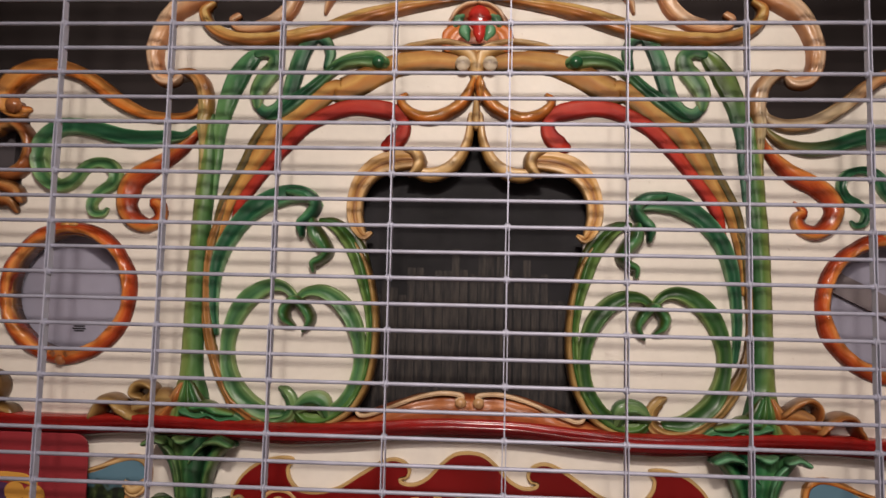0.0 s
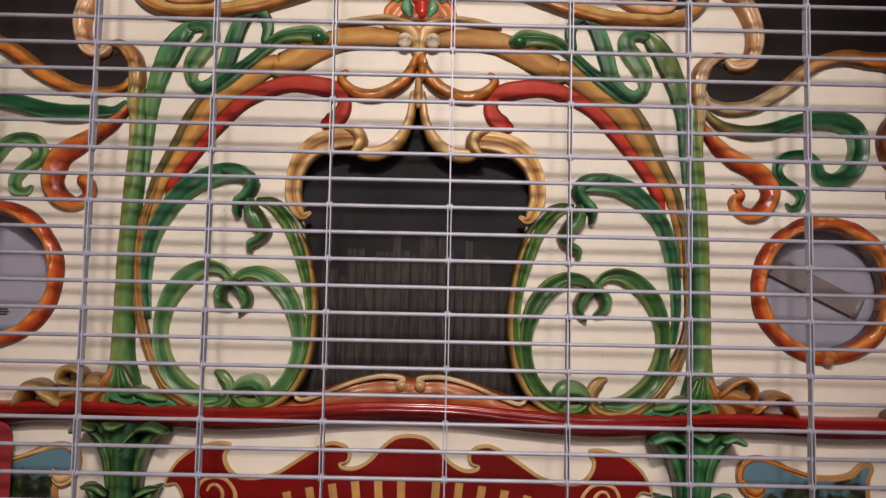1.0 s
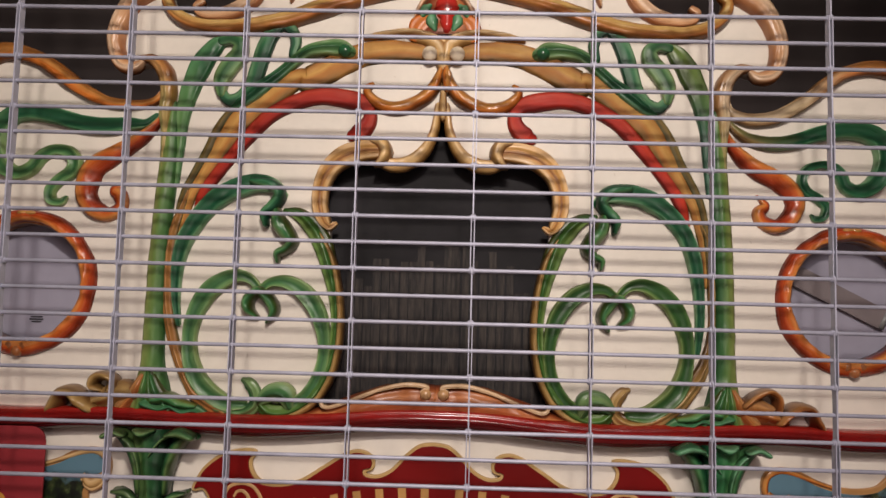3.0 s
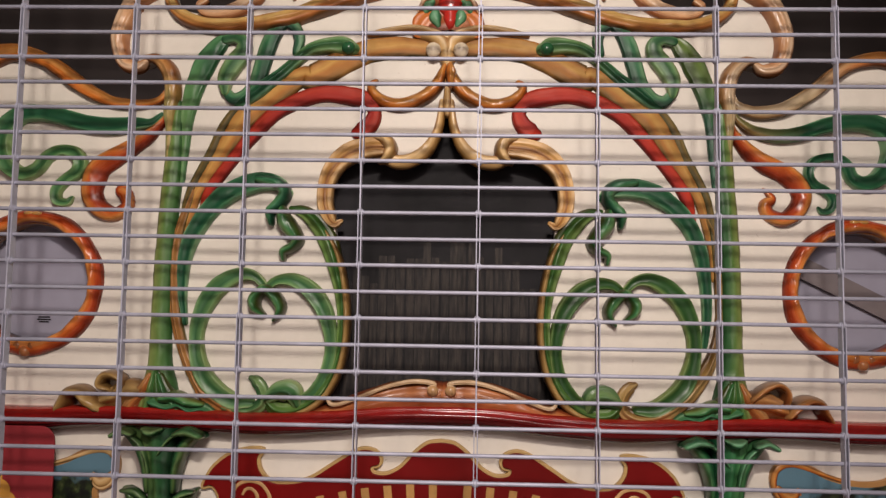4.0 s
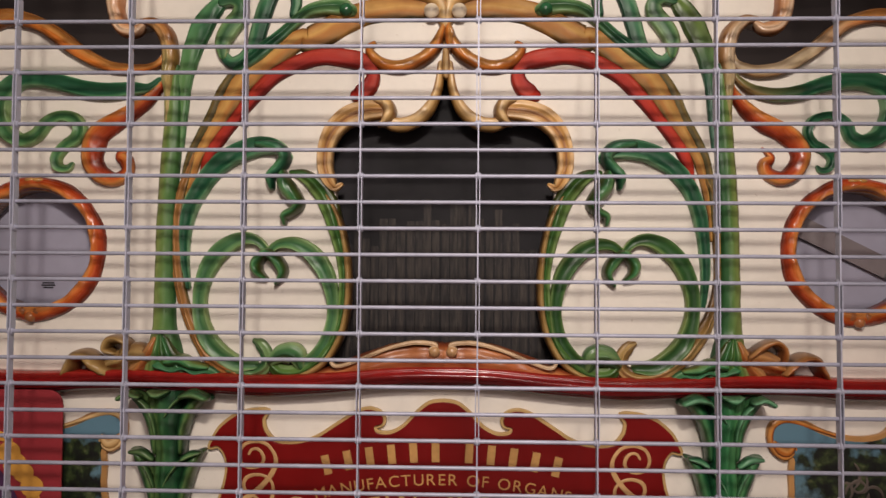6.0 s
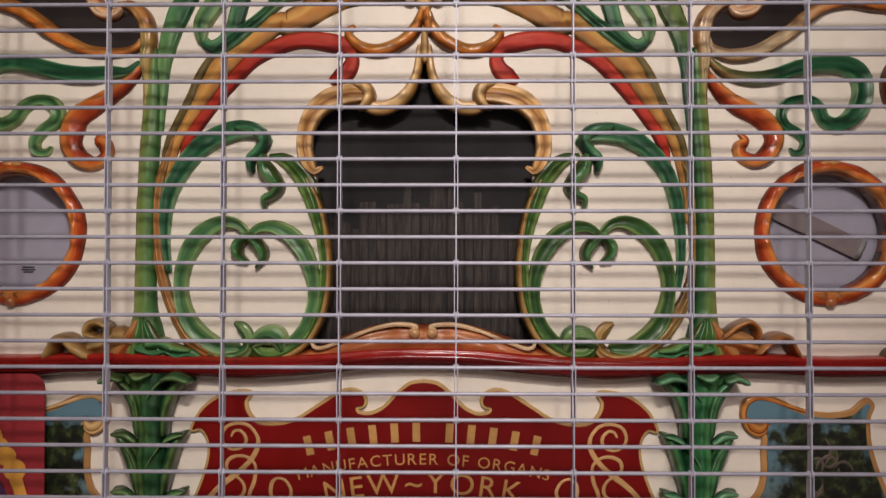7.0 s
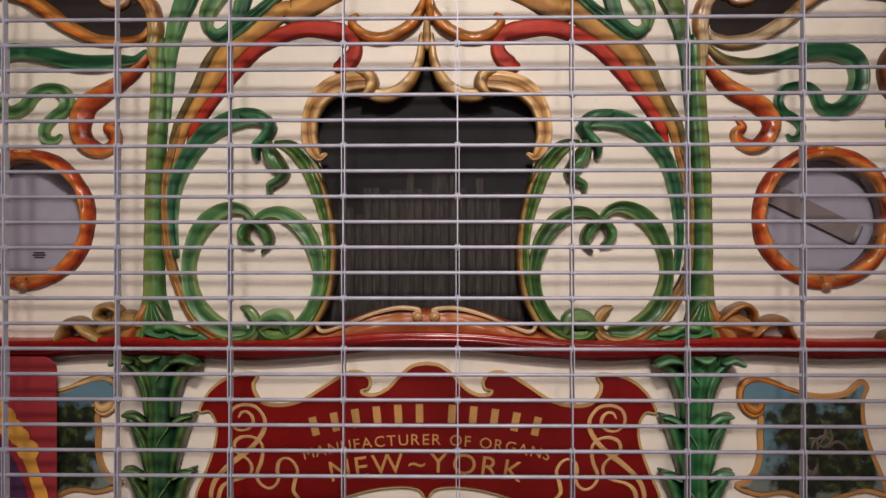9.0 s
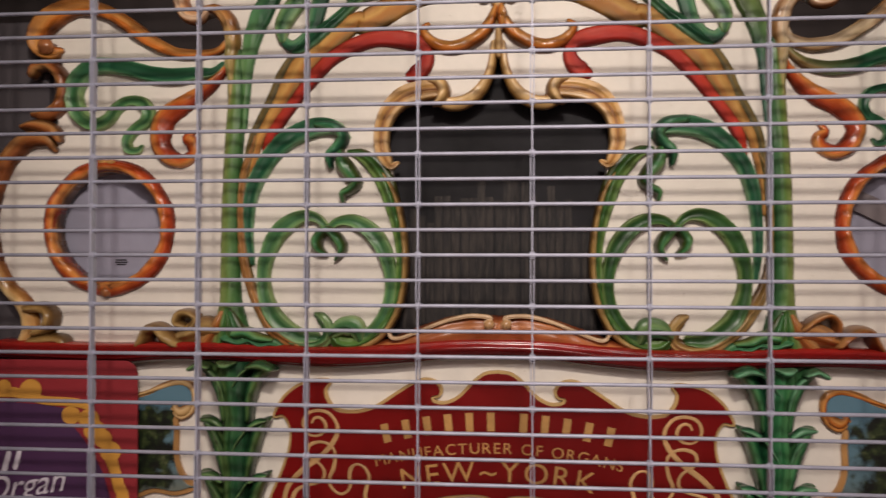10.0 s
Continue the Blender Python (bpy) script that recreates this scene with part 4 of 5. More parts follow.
# round frames of the drum openings
for s, ring_c in HOLES.items():
    ring = [(ring_c[0] + 0.1625 * math.cos(a / 12 * math.pi), ring_c[1] + 0.1625 * math.sin(a / 12 * math.pi), 0.0345 + 0.003 * math.sin(a * 1.9 + s) - 0.003 * math.sin(a / 12 * math.pi)) for a in range(24)]
    frame_ring = carve("drum_frame", ring, ORANGE, C, 0.03, "slope", 0.0, closed=True, sink=0.03, sides=(s,), uneven=1.6, label="glossy orange carved ring round a drum opening")[0]
    lip = [(ring_c[0] + 0.147 * math.cos(a / 12 * math.pi), ring_c[1] + 0.147 * math.sin(a / 12 * math.pi), 0.008) for a in range(24)]
    carve("inner_lip", lip, RUST, frame_ring, 0.011, "round", -0.004, closed=True, sink=0.03, sides=(s,), label="darker brown inner lip")
    at = (AX + s * ring_c[0], FACE - 0.014, ring_c[1])
    for dx, dz, r in ((0.0, -0.170, 0.014), (0.018, -0.156, 0.012), (-0.018, -0.156, 0.012), (0.010, 0.169, 0.009), (-0.010, 0.169, 0.009)):
        bm = bmesh.new()
        bmesh.ops.create_uvsphere(bm, u_segments=16, v_segments=10, radius=r, matrix=Matrix.Translation((at[0] + dx, at[1], at[2] + dz)) @ Matrix.Diagonal((1.5 if dz > 0 else 1, 1, 0.7 if dz > 0 else 1, 1)))
        part("bead", bm, WING_BEAD if dz > 0 else CUB, frame_ring, smooth=True)

# foot leaves on the shelf
for base, tip, w, paint in (((0.6803, 1.2470, 0.0198), (0.6351, 1.1750, 0.0339), 0.034, LEAF), ((0.6874, 1.2541, 0.0198), (0.6689, 1.1722, 0.0396), 0.04, RING), ((0.6958, 1.2541, 0.0198), (0.7083, 1.1708, 0.0424), 0.042, REED), ((0.7042, 1.2470, 0.0198), (0.7477, 1.1751, 0.0367), 0.04, RUST)):
    mid = ((base[0] * 0.62 + tip[0] * 0.38), base[1] * 0.45 + tip[1] * 0.55, w)
    carve("foot_petal", [base, mid, tip], paint, C, 0.022, "leaf", 0.026)
carve("foot_wave", [(0.5476, 1.1609, 0.0113), (0.5730, 1.1722, 0.0254), (0.6012, 1.1694, 0.0311), (0.6266, 1.1807, 0.0353), (0.6548, 1.1750, 0.0396), (0.6858, 1.1835, 0.0424)], GREEN, C, 0.045, "leaf", 0.012)
carve("foot_wave", [(0.5759, 1.1821, 0.0113), (0.6069, 1.1877, 0.0212), (0.6365, 1.2004, 0.0268), (0.6633, 1.1976, 0.0254)], LEAF, C, 0.035, "round", 0.026)
CURL = {1: [(0.7299, 1.2187, 0.0188), (0.7547, 1.2395, 0.0200), (0.7850, 1.2533, 0.0188), (0.8070, 1.2394, 0.0175), (0.8056, 1.2132, 0.0150), (0.7905, 1.2007, 0.0100)],
        -1: [(0.7797, 1.2187, 0.0246), (0.7722, 1.2363, 0.0219), (0.7904, 1.2478, 0.0219), (0.8145, 1.2461, 0.0220), (0.8235, 1.2257, 0.0192), (0.8023, 1.2156, 0.0110)]}
FOOT = {1: [(0.8098, 1.1827, 0.0200), (0.8318, 1.2048, 0.0237), (0.8565, 1.2187, 0.0225), (0.8840, 1.2132, 0.0225), (0.8950, 1.1910, 0.0212), (0.9088, 1.1703, 0.0150), (0.9252, 1.1634, 0.0075)],
        -1: [(0.8202, 1.1703, 0.0274), (0.8475, 1.1861, 0.0330), (0.8703, 1.2078, 0.0303), (0.8961, 1.2061, 0.0304), (0.9112, 1.1840, 0.0304), (0.9263, 1.1633, 0.0222), (0.9446, 1.1544, 0.0097)]}
for s, paint in ((1, RUST), (-1, OLIVE)):
    carve("foot_curl", CURL[s], paint, C, 0.045, "slope", 0.02, sides=(s,))
    carve("foot_body", [(0.7163, 1.2041, 0.0459), (0.7527, 1.2070, 0.0620), (0.7928, 1.1951, 0.0500), (0.8254, 1.1846, 0.0250)], paint, C, 0.04, "leaf", 0.014, sides=(s,))
    carve("foot_scroll", FOOT[s], paint, C, 0.05, "round", 0.012, sides=(s,))

# shelf and pediment
shelf = [(-0.0009, 1.1706, 0.0383), (0.1351, 1.1664, 0.0397), (0.2766, 1.1523, 0.0410), (0.4178, 1.1439, 0.0410), (0.5589, 1.1482, 0.0396), (0.6998, 1.1567, 0.0381), (0.8405, 1.1567, 0.0367), (0.9809, 1.1483, 0.0395), (1.1464, 1.1512, 0.0395), (1.3033, 1.1569, 0.0380)]
whole = [(-u, z, w) for u, z, w in shelf[:0:-1]] + [(0.0, *shelf[0][1:])] + shelf[1:]
carve("shelf_moulding", whole, SHELF, C, 0.062, "band", 0.0, sides=(1,), caps=False, uneven=0.15, label="glossy red serpentine shelf moulding")
carve("shelf_underside", [(u, z - 0.0195, w * 0.62) for u, z, w in whole], SHELF_SHADE, C, 0.05, "round", 0.0, sides=(1,), caps=False, uneven=0.15, label="lower moulding of the shelf, red darkened with painted shade")
carve("pediment", [(0.0034, 1.2074, 0.0709), (0.0643, 1.2089, 0.0765), (0.1351, 1.1975, 0.0737), (0.2059, 1.1806, 0.0595), (0.2695, 1.1664, 0.0425), (0.3260, 1.1580, 0.0170)], COPPER, C, 0.04, "flute", 0.004)
ball("pediment_bead", 0.0208, 1.2266, 0.0135, TAN, C, 0.046)
carve("pediment_line", [(0.0289, 1.2315, 0.0113), (0.0176, 1.2414, 0.0113), (0.0360, 1.2471, 0.0099), (0.0785, 1.2471, 0.0099), (0.1352, 1.2329, 0.0085), (0.1918, 1.2103, 0.0085), (0.2413, 1.1919, 0.0085), (0.2625, 1.1919, 0.0085), (0.2710, 1.2032, 0.0071)], TAN_LINE, C, 0.012, "band", 0.038)

# grey side returns behind the scrolled edges
for s in (-1, 1):
    x0, x1 = sorted((AX + s * 1.21, AX + s * 1.7))
    part("side_return", box_bm((x0, FACE + 0.034, 0.0), (x1, FACE + 0.054, 2.0293)), RETURN, organ, "plain dark grey side board")

# ---- drums behind the round openings ----
def drum(s):
    x, z = AX + s * (HOLES[s][0] - 0.004), HOLES[s][1] - 0.012
    d = thing("drum", "drum with a lilac-grey skin behind a round opening", "drum", "drums behind the front board")
    for name, r, y0, y1, mat, lab in (("shell", 0.165, FACE + 0.07, FACE + 0.32, COPPER, ""), ("skin", 0.168, FACE + 0.06, FACE + 0.068, DRUMSKIN, "lilac-grey drum skin")):
        bm = bmesh.new()
        bmesh.ops.create_cone(bm, cap_ends=True, segments=56, radius1=r, radius2=r, depth=y1 - y0, matrix=Matrix.Translation((x, (y0 + y1) / 2, z)) @ Matrix.Rotation(radians(90), 4, "X"))
        part(name, bm, mat, d, lab)
    pts = [(math.cos(a / 28 * math.pi), math.sin(a / 28 * math.pi)) for a in range(56)]
    verts = [(x + c * r, y, z + q * r) for c, q in pts for r, y in ((0.160, FACE + 0.052), (0.172, FACE + 0.052), (0.172, FACE + 0.09), (0.160, FACE + 0.09))]
    faces = [(4 * i + k, 4 * i + (k + 1) % 4, 4 * ((i + 1) % 56) + (k + 1) % 4, 4 * ((i + 1) % 56) + k) for i in range(56) for k in range(4)]
    mesh_ob("hoop", verts, faces, CHROME, d, "metal hoop", smooth=False)
    return d


left_drum, right_drum = drum(-1), drum(1)
lx, lz = AX - 1.018, 1.3790
for k, w in enumerate((0.013, 0.018, 0.015)):
    part("label_bar", box_bm((lx - w, FACE + 0.0586, lz - 0.0078 + k * 0.006), (lx + w, FACE + 0.0591, lz - 0.0040 + k * 0.006)), BLACKWOOD, left_drum)
beater = thing("drum_beater", "flat dark wooden beater resting against the drum skin", "beater")
p0, p1 = (0.8225, 1.5660), (1.0960, 1.4310)
verts = []
d = Vector((p1[0] - p0[0], p1[1] - p0[1])).normalized()
for (u, z), w in ((p0, 0.026), (p1, 0.025)):
    for e, y in ((-1, FACE + 0.045), (1, FACE + 0.045), (1, FACE + 0.0595), (-1, FACE + 0.0595)):
        verts.append((AX + u - d.y * e * w, y, z + d.x * e * w))
mesh_ob("arm", verts, [(0, 1, 2, 3), (7, 6, 5, 4), (0, 4, 5, 1), (1, 5, 6, 2), (2, 6, 7, 3), (3, 7, 4, 0)], WOOD, beater, smooth=False)
bm = bmesh.new()
bmesh.ops.create_cone(bm, cap_ends=True, segments=20, radius1=0.008, radius2=0.008, depth=0.048, matrix=Matrix.Translation((AX + p1[0] + 0.003, FACE + 0.05, p1[1])) @ Matrix.Rotation(radians(26), 4, "Y"))
part("tip", bm, TIP, beater, "pale grey tip", smooth=True)

# ---- name board ----
sign_half = [(-0.0009, 1.1040), (0.0331, 1.0984), (0.0642, 1.0744), (0.0954, 1.0418), (0.1293, 1.0249), (0.1604, 1.0277), (0.1661, 1.0419), (0.1491, 1.0475), (0.1449, 1.0617), (0.1577, 1.0773), (0.1831, 1.0829), (0.2128, 1.0731), (0.2623, 1.0420), (0.3117, 1.0109), (0.3611, 0.9983),
             (0.4091, 1.0026), (0.4346, 1.0280), (0.4403, 1.0563), (0.4304, 1.0760), (0.4671, 1.0761), (0.5094, 1.0634), (0.5446, 1.0352), (0.5614, 1.0084), (0.5698, 0.9872), (0.5487, 0.9900), (0.5318, 0.9688), (0.5261, 0.9364), (0.5330, 0.8940), (0.5526, 0.8377), (0.5806, 0.7672),
             (0.5580, 0.7249), (0.4876, 0.7388), (0.4171, 0.7429), (0.3466, 0.7244), (0.2760, 0.7425), (0.2054, 0.7734), (0.1347, 0.7930), (0.0640, 0.8000), (0.0187, 0.7928), (-0.0012, 0.7673)]
sign_half[0], sign_half[-1] = (0.0, sign_half[0][1]), (0.0, sign_half[-1][1])
sign = thing("name_board", "dark red shaped name board with gold lettering and flourishes", "sign")
board("edge_board", [both(sign_half, 4)], EDGE, sign, FACE - 0.012, 0.010, grow=0.005, bevel=0.0015, label="gilded bevelled edge")
board("face_board", [both(sign_half, 4)], SIGN, sign, FACE - 0.018, 0.016, grow=-0.002, bevel=0.001, label="dark red lacquered face")
SIGN_Y = FACE - 0.0185


def arc_text(name, words, height, width, base, drop, parent, material, bars=False):
    """Letters, or plain bars in their place, set along a shallow arch; base: height of the line on the axis, drop: how far its ends sink."""
    bend = (width / 2) ** 2 / (2 * drop)
    adv, x, out = [], 0.0, []
    for ch in words:
        cu = bpy.data.curves.new(name, "FONT")
        cu.body, cu.size, cu.extrude = ch, height / 0.70, 0.0008
        tmp = new(name, cu)
        bpy.context.view_layer.update()
        w = max(v[0] for v in tmp.bound_box) if ch != " " else height * 0.42
        me = None if ch == " " else bpy.data.meshes.new_from_object(tmp.evaluated_get(bpy.context.evaluated_depsgraph_get()))
        bpy.data.objects.remove(tmp)
        adv.append((x, w, me))
        x += w + height * 0.16
    scale = width / x
    for x0, w, me in adv:
        if me is None:
            continue
        a = ((x0 + w / 2) * scale - width / 2) / bend
        m = Matrix.Translation((AX, SIGN_Y, base - bend)) @ Matrix.Rotation(a, 4, "Y") @ Matrix.Translation((0, 0, bend)) @ Matrix.Rotation(radians(90), 4, "X") @ Matrix.Diagonal((scale, 1, 1, 1))
        if bars:
            one = bmesh.new()
            bmesh.ops.create_cube(one, size=1, matrix=m @ Matrix.Translation((0, height / 2, 0)) @ Matrix.Diagonal((w * 0.42, height, 0.0016, 1)))
            part(name, one, material, parent)
        else:
            me.transform(m @ Matrix.Translation((-w / 2, 0, 0)))
            one = bmesh.new()
            one.from_mesh(me)
            part(name, one, material, parent)
        bpy.data.meshes.remove(me)


UNIT = 0.0014176
arc_text("maker_bar", "AAAAAA AAAAA", 33 * UNIT, 425 * UNIT, 0.9597, 27 * UNIT, sign, LETTER, bars=True)
arc_text("letter", "MANUFACTURER OF ORGANS", 19 * UNIT, 440 * UNIT, 0.9045, 28 * UNIT, sign, LETTER)
arc_text("letter", "NEW~YORK", 36 * UNIT, 345 * UNIT, 0.8352, 18 * UNIT, sign, LETTER)
F = dict(material=FLOURISH, parent=sign, h=0.001, profile="round", up=0.0183, sink=0.0)
carve("flourish", [(0.4719, 0.9728, 0.0051), (0.4649, 0.9840, 0.0064), (0.4509, 0.9854, 0.0064), (0.4383, 0.9727, 0.0077), (0.4368, 0.9558, 0.0077), (0.4509, 0.9418, 0.0064), (0.4747, 0.9404, 0.0051), (0.4915, 0.9560, 0.0064), (0.4944, 0.9757, 0.0076), (0.4832, 0.9954, 0.0076), (0.4579, 1.0037, 0.0077), (0.4299, 0.9980, 0.0077), (0.4102, 0.9754, 0.0077), (0.4059, 0.9515, 0.0102), (0.4157, 0.9262, 0.0115), (0.4368, 0.8995, 0.0115), (0.4606, 0.8785, 0.0128), (0.4858, 0.8603, 0.0127), (0.5138, 0.8351, 0.0115), (0.5334, 0.8099, 0.0115), (0.5418, 0.7832, 0.0102), (0.5418, 0.7621, 0.0089)], **F)
carve("flourish", [(0.5249, 0.7620, 0.0089), (0.5166, 0.7929, 0.0102), (0.4970, 0.8097, 0.0076), (0.4647, 0.8180, 0.0064), (0.4437, 0.8292, 0.0077), (0.4395, 0.8489, 0.0077), (0.4508, 0.8672, 0.0064), (0.4718, 0.8799, 0.0064), (0.4831, 0.8940, 0.0076), (0.4789, 0.9137, 0.0089), (0.4578, 0.9235, 0.0077), (0.4326, 0.9206, 0.0064), (0.4157, 0.9065, 0.0064), (0.4115, 0.8882, 0.0077), (0.4157, 0.8600, 0.0089), (0.4255, 0.8347, 0.0089), (0.4254, 0.8178, 0.0077), (0.4128, 0.8009, 0.0064), (0.3959, 0.7938, 0.0064), (0.3805, 0.8007, 0.0064), (0.3721, 0.8176, 0.0077), (0.3749, 0.8387, 0.0089), (0.3707, 0.8598, 0.0089), (0.3567, 0.8696, 0.0051), (0.3370, 0.8625, 0.0064), (0.3243, 0.8385, 0.0077), (0.3313, 0.8104, 0.0089), (0.3341, 0.7865, 0.0089), (0.3214, 0.7695, 0.0077)], **{**F, "up": 0.0186})

# ---- carved corbels under the shelf ----
def corbel(s):
    c = thing("corbel", "green carved acanthus corbel under the red shelf" if s > 0 else "dull olive-green carved acanthus corbel under the red shelf", "corbel", "corbels under the shelf")
    one = dict(parent=c, sides=(s,))

    def leafwork(name, pts, paint, h, up, slim=0.92, **more):
        carve(name, [(u - 0.024, z + 0.009, w * slim) for u, z, w in pts], paint, h=h * 0.95, up=up * 0.85, **more)

    # paler mint on edges, lips and curls paints the light caught there
    body_paint, lit_edge_paint = (CORBEL, MINT) if s > 0 else (CORBEL_OLIVE, MINT_OLIVE)
    leafwork("body", [(0.6927, 1.1214, 0.1186), (0.6926, 1.0918, 0.1130), (0.6897, 1.0565, 0.0988), (0.6868, 1.0142, 0.0875), (0.6853, 0.9690, 0.0805), (0.6865, 0.9013, 0.0875), (0.6850, 0.8379, 0.0804), (0.6848, 0.7675, 0.0875), (0.6847, 0.7182, 0.0818)], body_paint, h=0.088, slim=0.82, profile="flute", up=0.0, caps=False, uneven=0.3, **one)
    leafwork("blade", [(0.6543, 0.9746, 0.0169), (0.6502, 1.0282, 0.0282), (0.6390, 1.0677, 0.0339), (0.6208, 1.0960, 0.0339), (0.6011, 1.1072, 0.0254), (0.5842, 1.1016, 0.0113)], body_paint, h=0.05, profile="slope", up=0.045, uneven=0.4, **one)
    leafwork("blade", [(0.7162, 0.9747, 0.0169), (0.7206, 1.0283, 0.0282), (0.7334, 1.0678, 0.0339), (0.7531, 1.0960, 0.0311), (0.7728, 1.1087, 0.0212), (0.7855, 1.1017, 0.0099)], body_paint, h=0.05, profile="slope", up=0.045, uneven=0.4, **one)
    leafwork("blade_edge", [(0.7037, 1.0198, 0.0042), (0.7094, 1.0509, 0.0071), (0.7264, 1.0847, 0.0085), (0.7503, 1.1045, 0.0085), (0.7700, 1.1130, 0.0071)], lit_edge_paint, h=0.012, up=0.092, uneven=0.3, **one)
    leafwork("blade_edge", [(0.6827, 1.0621, 0.0042), (0.6686, 1.0847, 0.0071), (0.6532, 1.1016, 0.0085), (0.6363, 1.1087, 0.0071)], lit_edge_paint, h=0.012, up=0.092, uneven=0.3, **one)
    leafwork("curl", [(0.6405, 1.1115, 0.0127), (0.6124, 1.1185, 0.0226), (0.5828, 1.1086, 0.0198)], lit_edge_paint, h=0.03, profile="round", up=0.10, uneven=0.4, **one)
    leafwork("curl", [(0.7419, 1.1101, 0.0113), (0.7630, 1.1172, 0.0169), (0.7841, 1.1073, 0.0155)], lit_edge_paint, h=0.03, profile="round", up=0.10, uneven=0.4, **one)
    leafwork("curl", [(0.6758, 1.1200, 0.0099), (0.6955, 1.1143, 0.0198), (0.7152, 1.1214, 0.0099)], lit_edge_paint, h=0.03, profile="round", up=0.10, uneven=0.4, **one)
    for dz in (0, 97):
        z0 = -dz * UNIT
        for name, paint, h, up, pts in (("leaf", body_paint, 0.045, 0.04, [(0.7159, 0.8337, 0.0198), (0.7245, 0.8845, 0.0339), (0.7400, 0.9268, 0.0353), (0.7514, 0.9550, 0.0339), (0.7641, 0.9705, 0.0226), (0.7739, 0.9762, 0.0085)]),
                                        ("leaf", body_paint, 0.045, 0.04, [(0.6568, 0.8336, 0.0198), (0.6485, 0.8844, 0.0339), (0.6359, 0.9267, 0.0325), (0.6247, 0.9534, 0.0311), (0.6121, 0.9675, 0.0198), (0.6008, 0.9760, 0.0085)]),
                                        ("leaf_edge", lit_edge_paint, 0.012, 0.084, [(0.7090, 0.8957, 0.0042), (0.7175, 0.9183, 0.0071), (0.7302, 0.9409, 0.0071), (0.7415, 0.9550, 0.0056)]),
                                        ("leaf_edge", lit_edge_paint, 0.012, 0.084, [(0.6851, 0.8985, 0.0042), (0.6739, 0.9211, 0.0071), (0.6599, 0.9408, 0.0071), (0.6515, 0.9549, 0.0056)]),
                                        ("leaf_lip", lit_edge_paint, 0.016, 0.076, [(0.7190, 0.9592, 0.0127), (0.7416, 0.9733, 0.0198), (0.7697, 0.9748, 0.0099)]),
                                        ("leaf_lip", lit_edge_paint, 0.016, 0.076, [(0.6430, 0.9605, 0.0113), (0.6233, 0.9718, 0.0155), (0.6022, 0.9760, 0.0085)])):
            leafwork(name, [(u, z + z0, w) for u, z, w in pts], paint, h=h, profile="slope", up=up, uneven=0.4, **one)
    return c


for s in (-1, 1):
    corbel(s)

# ---- painted panels ----
def scenery(name):
    """Landscape in oils: sky over dark woods, with leaf dabs and an earthy middle."""
    m, t, b = nodes_of(name)
    pos = node(t, "ShaderNodeTexCoord").outputs["Object"]
    z = node(t, "ShaderNodeSeparateXYZ", {"Vector": pos}).outputs["Z"]
    x = node(t, "ShaderNodeSeparateXYZ", {"Vector": pos}).outputs["X"]
    soft = node(t, "ShaderNodeTexNoise", {"Vector": pos, "Scale": 22.0, "Detail": 6.0}).outputs["Fac"]
    dab = node(t, "ShaderNodeTexVoronoi", {"Vector": pos, "Scale": 85.0}).outputs["Distance"]
    fine = node(t, "ShaderNodeTexNoise", {"Vector": pos, "Scale": 45.0, "Detail": 5.0}).outputs["Fac"]
    sky = ramp(t, z, [(0.78, (0.16, 0.17, 0.13)), (0.86, (0.11, 0.19, 0.22)), (1.0, (0.10, 0.20, 0.26))])
    woods = ramp(t, fine, [(0.36, (0.007, 0.009, 0.008)), (0.5, (0.017, 0.026, 0.011)), (0.6, (0.05, 0.075, 0.024)), (0.7, (0.12, 0.14, 0.06))])
    woods = mix(t, "MULTIPLY", 0.6, woods, ramp(t, dab, [(0.1, (1, 1, 1)), (0.6, (0.25, 0.25, 0.2))]))
    a = node(t, "ShaderNodeMath", {0: x, 1: SCENE_X}, operation="SUBTRACT").outputs[0]
    a = node(t, "ShaderNodeMath", {0: a}, operation="ABSOLUTE").outputs[0]
    c = node(t, "ShaderNodeMath", {0: z, 1: SCENE_Z}, operation="SUBTRACT").outputs[0]
    c = node(t, "ShaderNodeMath", {0: c}, operation="ABSOLUTE").outputs[0]
    r = node(t, "ShaderNodeMath", {0: a, 1: c}, operation="MAXIMUM").outputs[0]
    r = node(t, "ShaderNodeMath", {0: soft, 1: -0.2, 2: node(t, "ShaderNodeMath", {0: r, 1: 0.98}, operation="MULTIPLY").outputs[0]}, operation="MULTIPLY_ADD").outputs[0]
    mask = ramp(t, r, [(0.0, (1, 1, 1)), (0.025, (0, 0, 0))])
    t.links.new(mix(t, "MIX", mask, sky, woods), b.inputs["Base Color"])
    b.inputs["Roughness"].default_value = 0.42
    n = node(t, "ShaderNodeBump", {"Height": fine, "Strength": 0.3, "Distance": 0.002})
    t.links.new(n.outputs["Normal"], b.inputs["Normal"])
    return m


plaque = [(0.7811, 1.0227), (0.7839, 1.0495), (0.8009, 1.0665), (0.8332, 1.0707), (0.8683, 1.0609), (0.9034, 1.0440), (0.9455, 1.0313), (0.9946, 1.0258), (1.0437, 1.0329), (1.0704, 1.0540), (1.0859, 1.0625), (1.0970, 1.0484), (1.0871, 1.0216), (1.0870, 0.9724), (1.0966, 0.9231),
          (1.1146, 0.8711), (1.1369, 0.8177), (1.1423, 0.7826), (1.0920, 0.7923), (1.0359, 0.7781), (0.9657, 0.7611), (0.8956, 0.7862), (0.8324, 0.7805), (0.7763, 0.8001), (0.8002, 0.8128), (0.8227, 0.8424), (0.8327, 0.8875), (0.8314, 0.9368), (0.8329, 0.9749), (0.8091, 0.9805), (0.7894, 0.9974)]
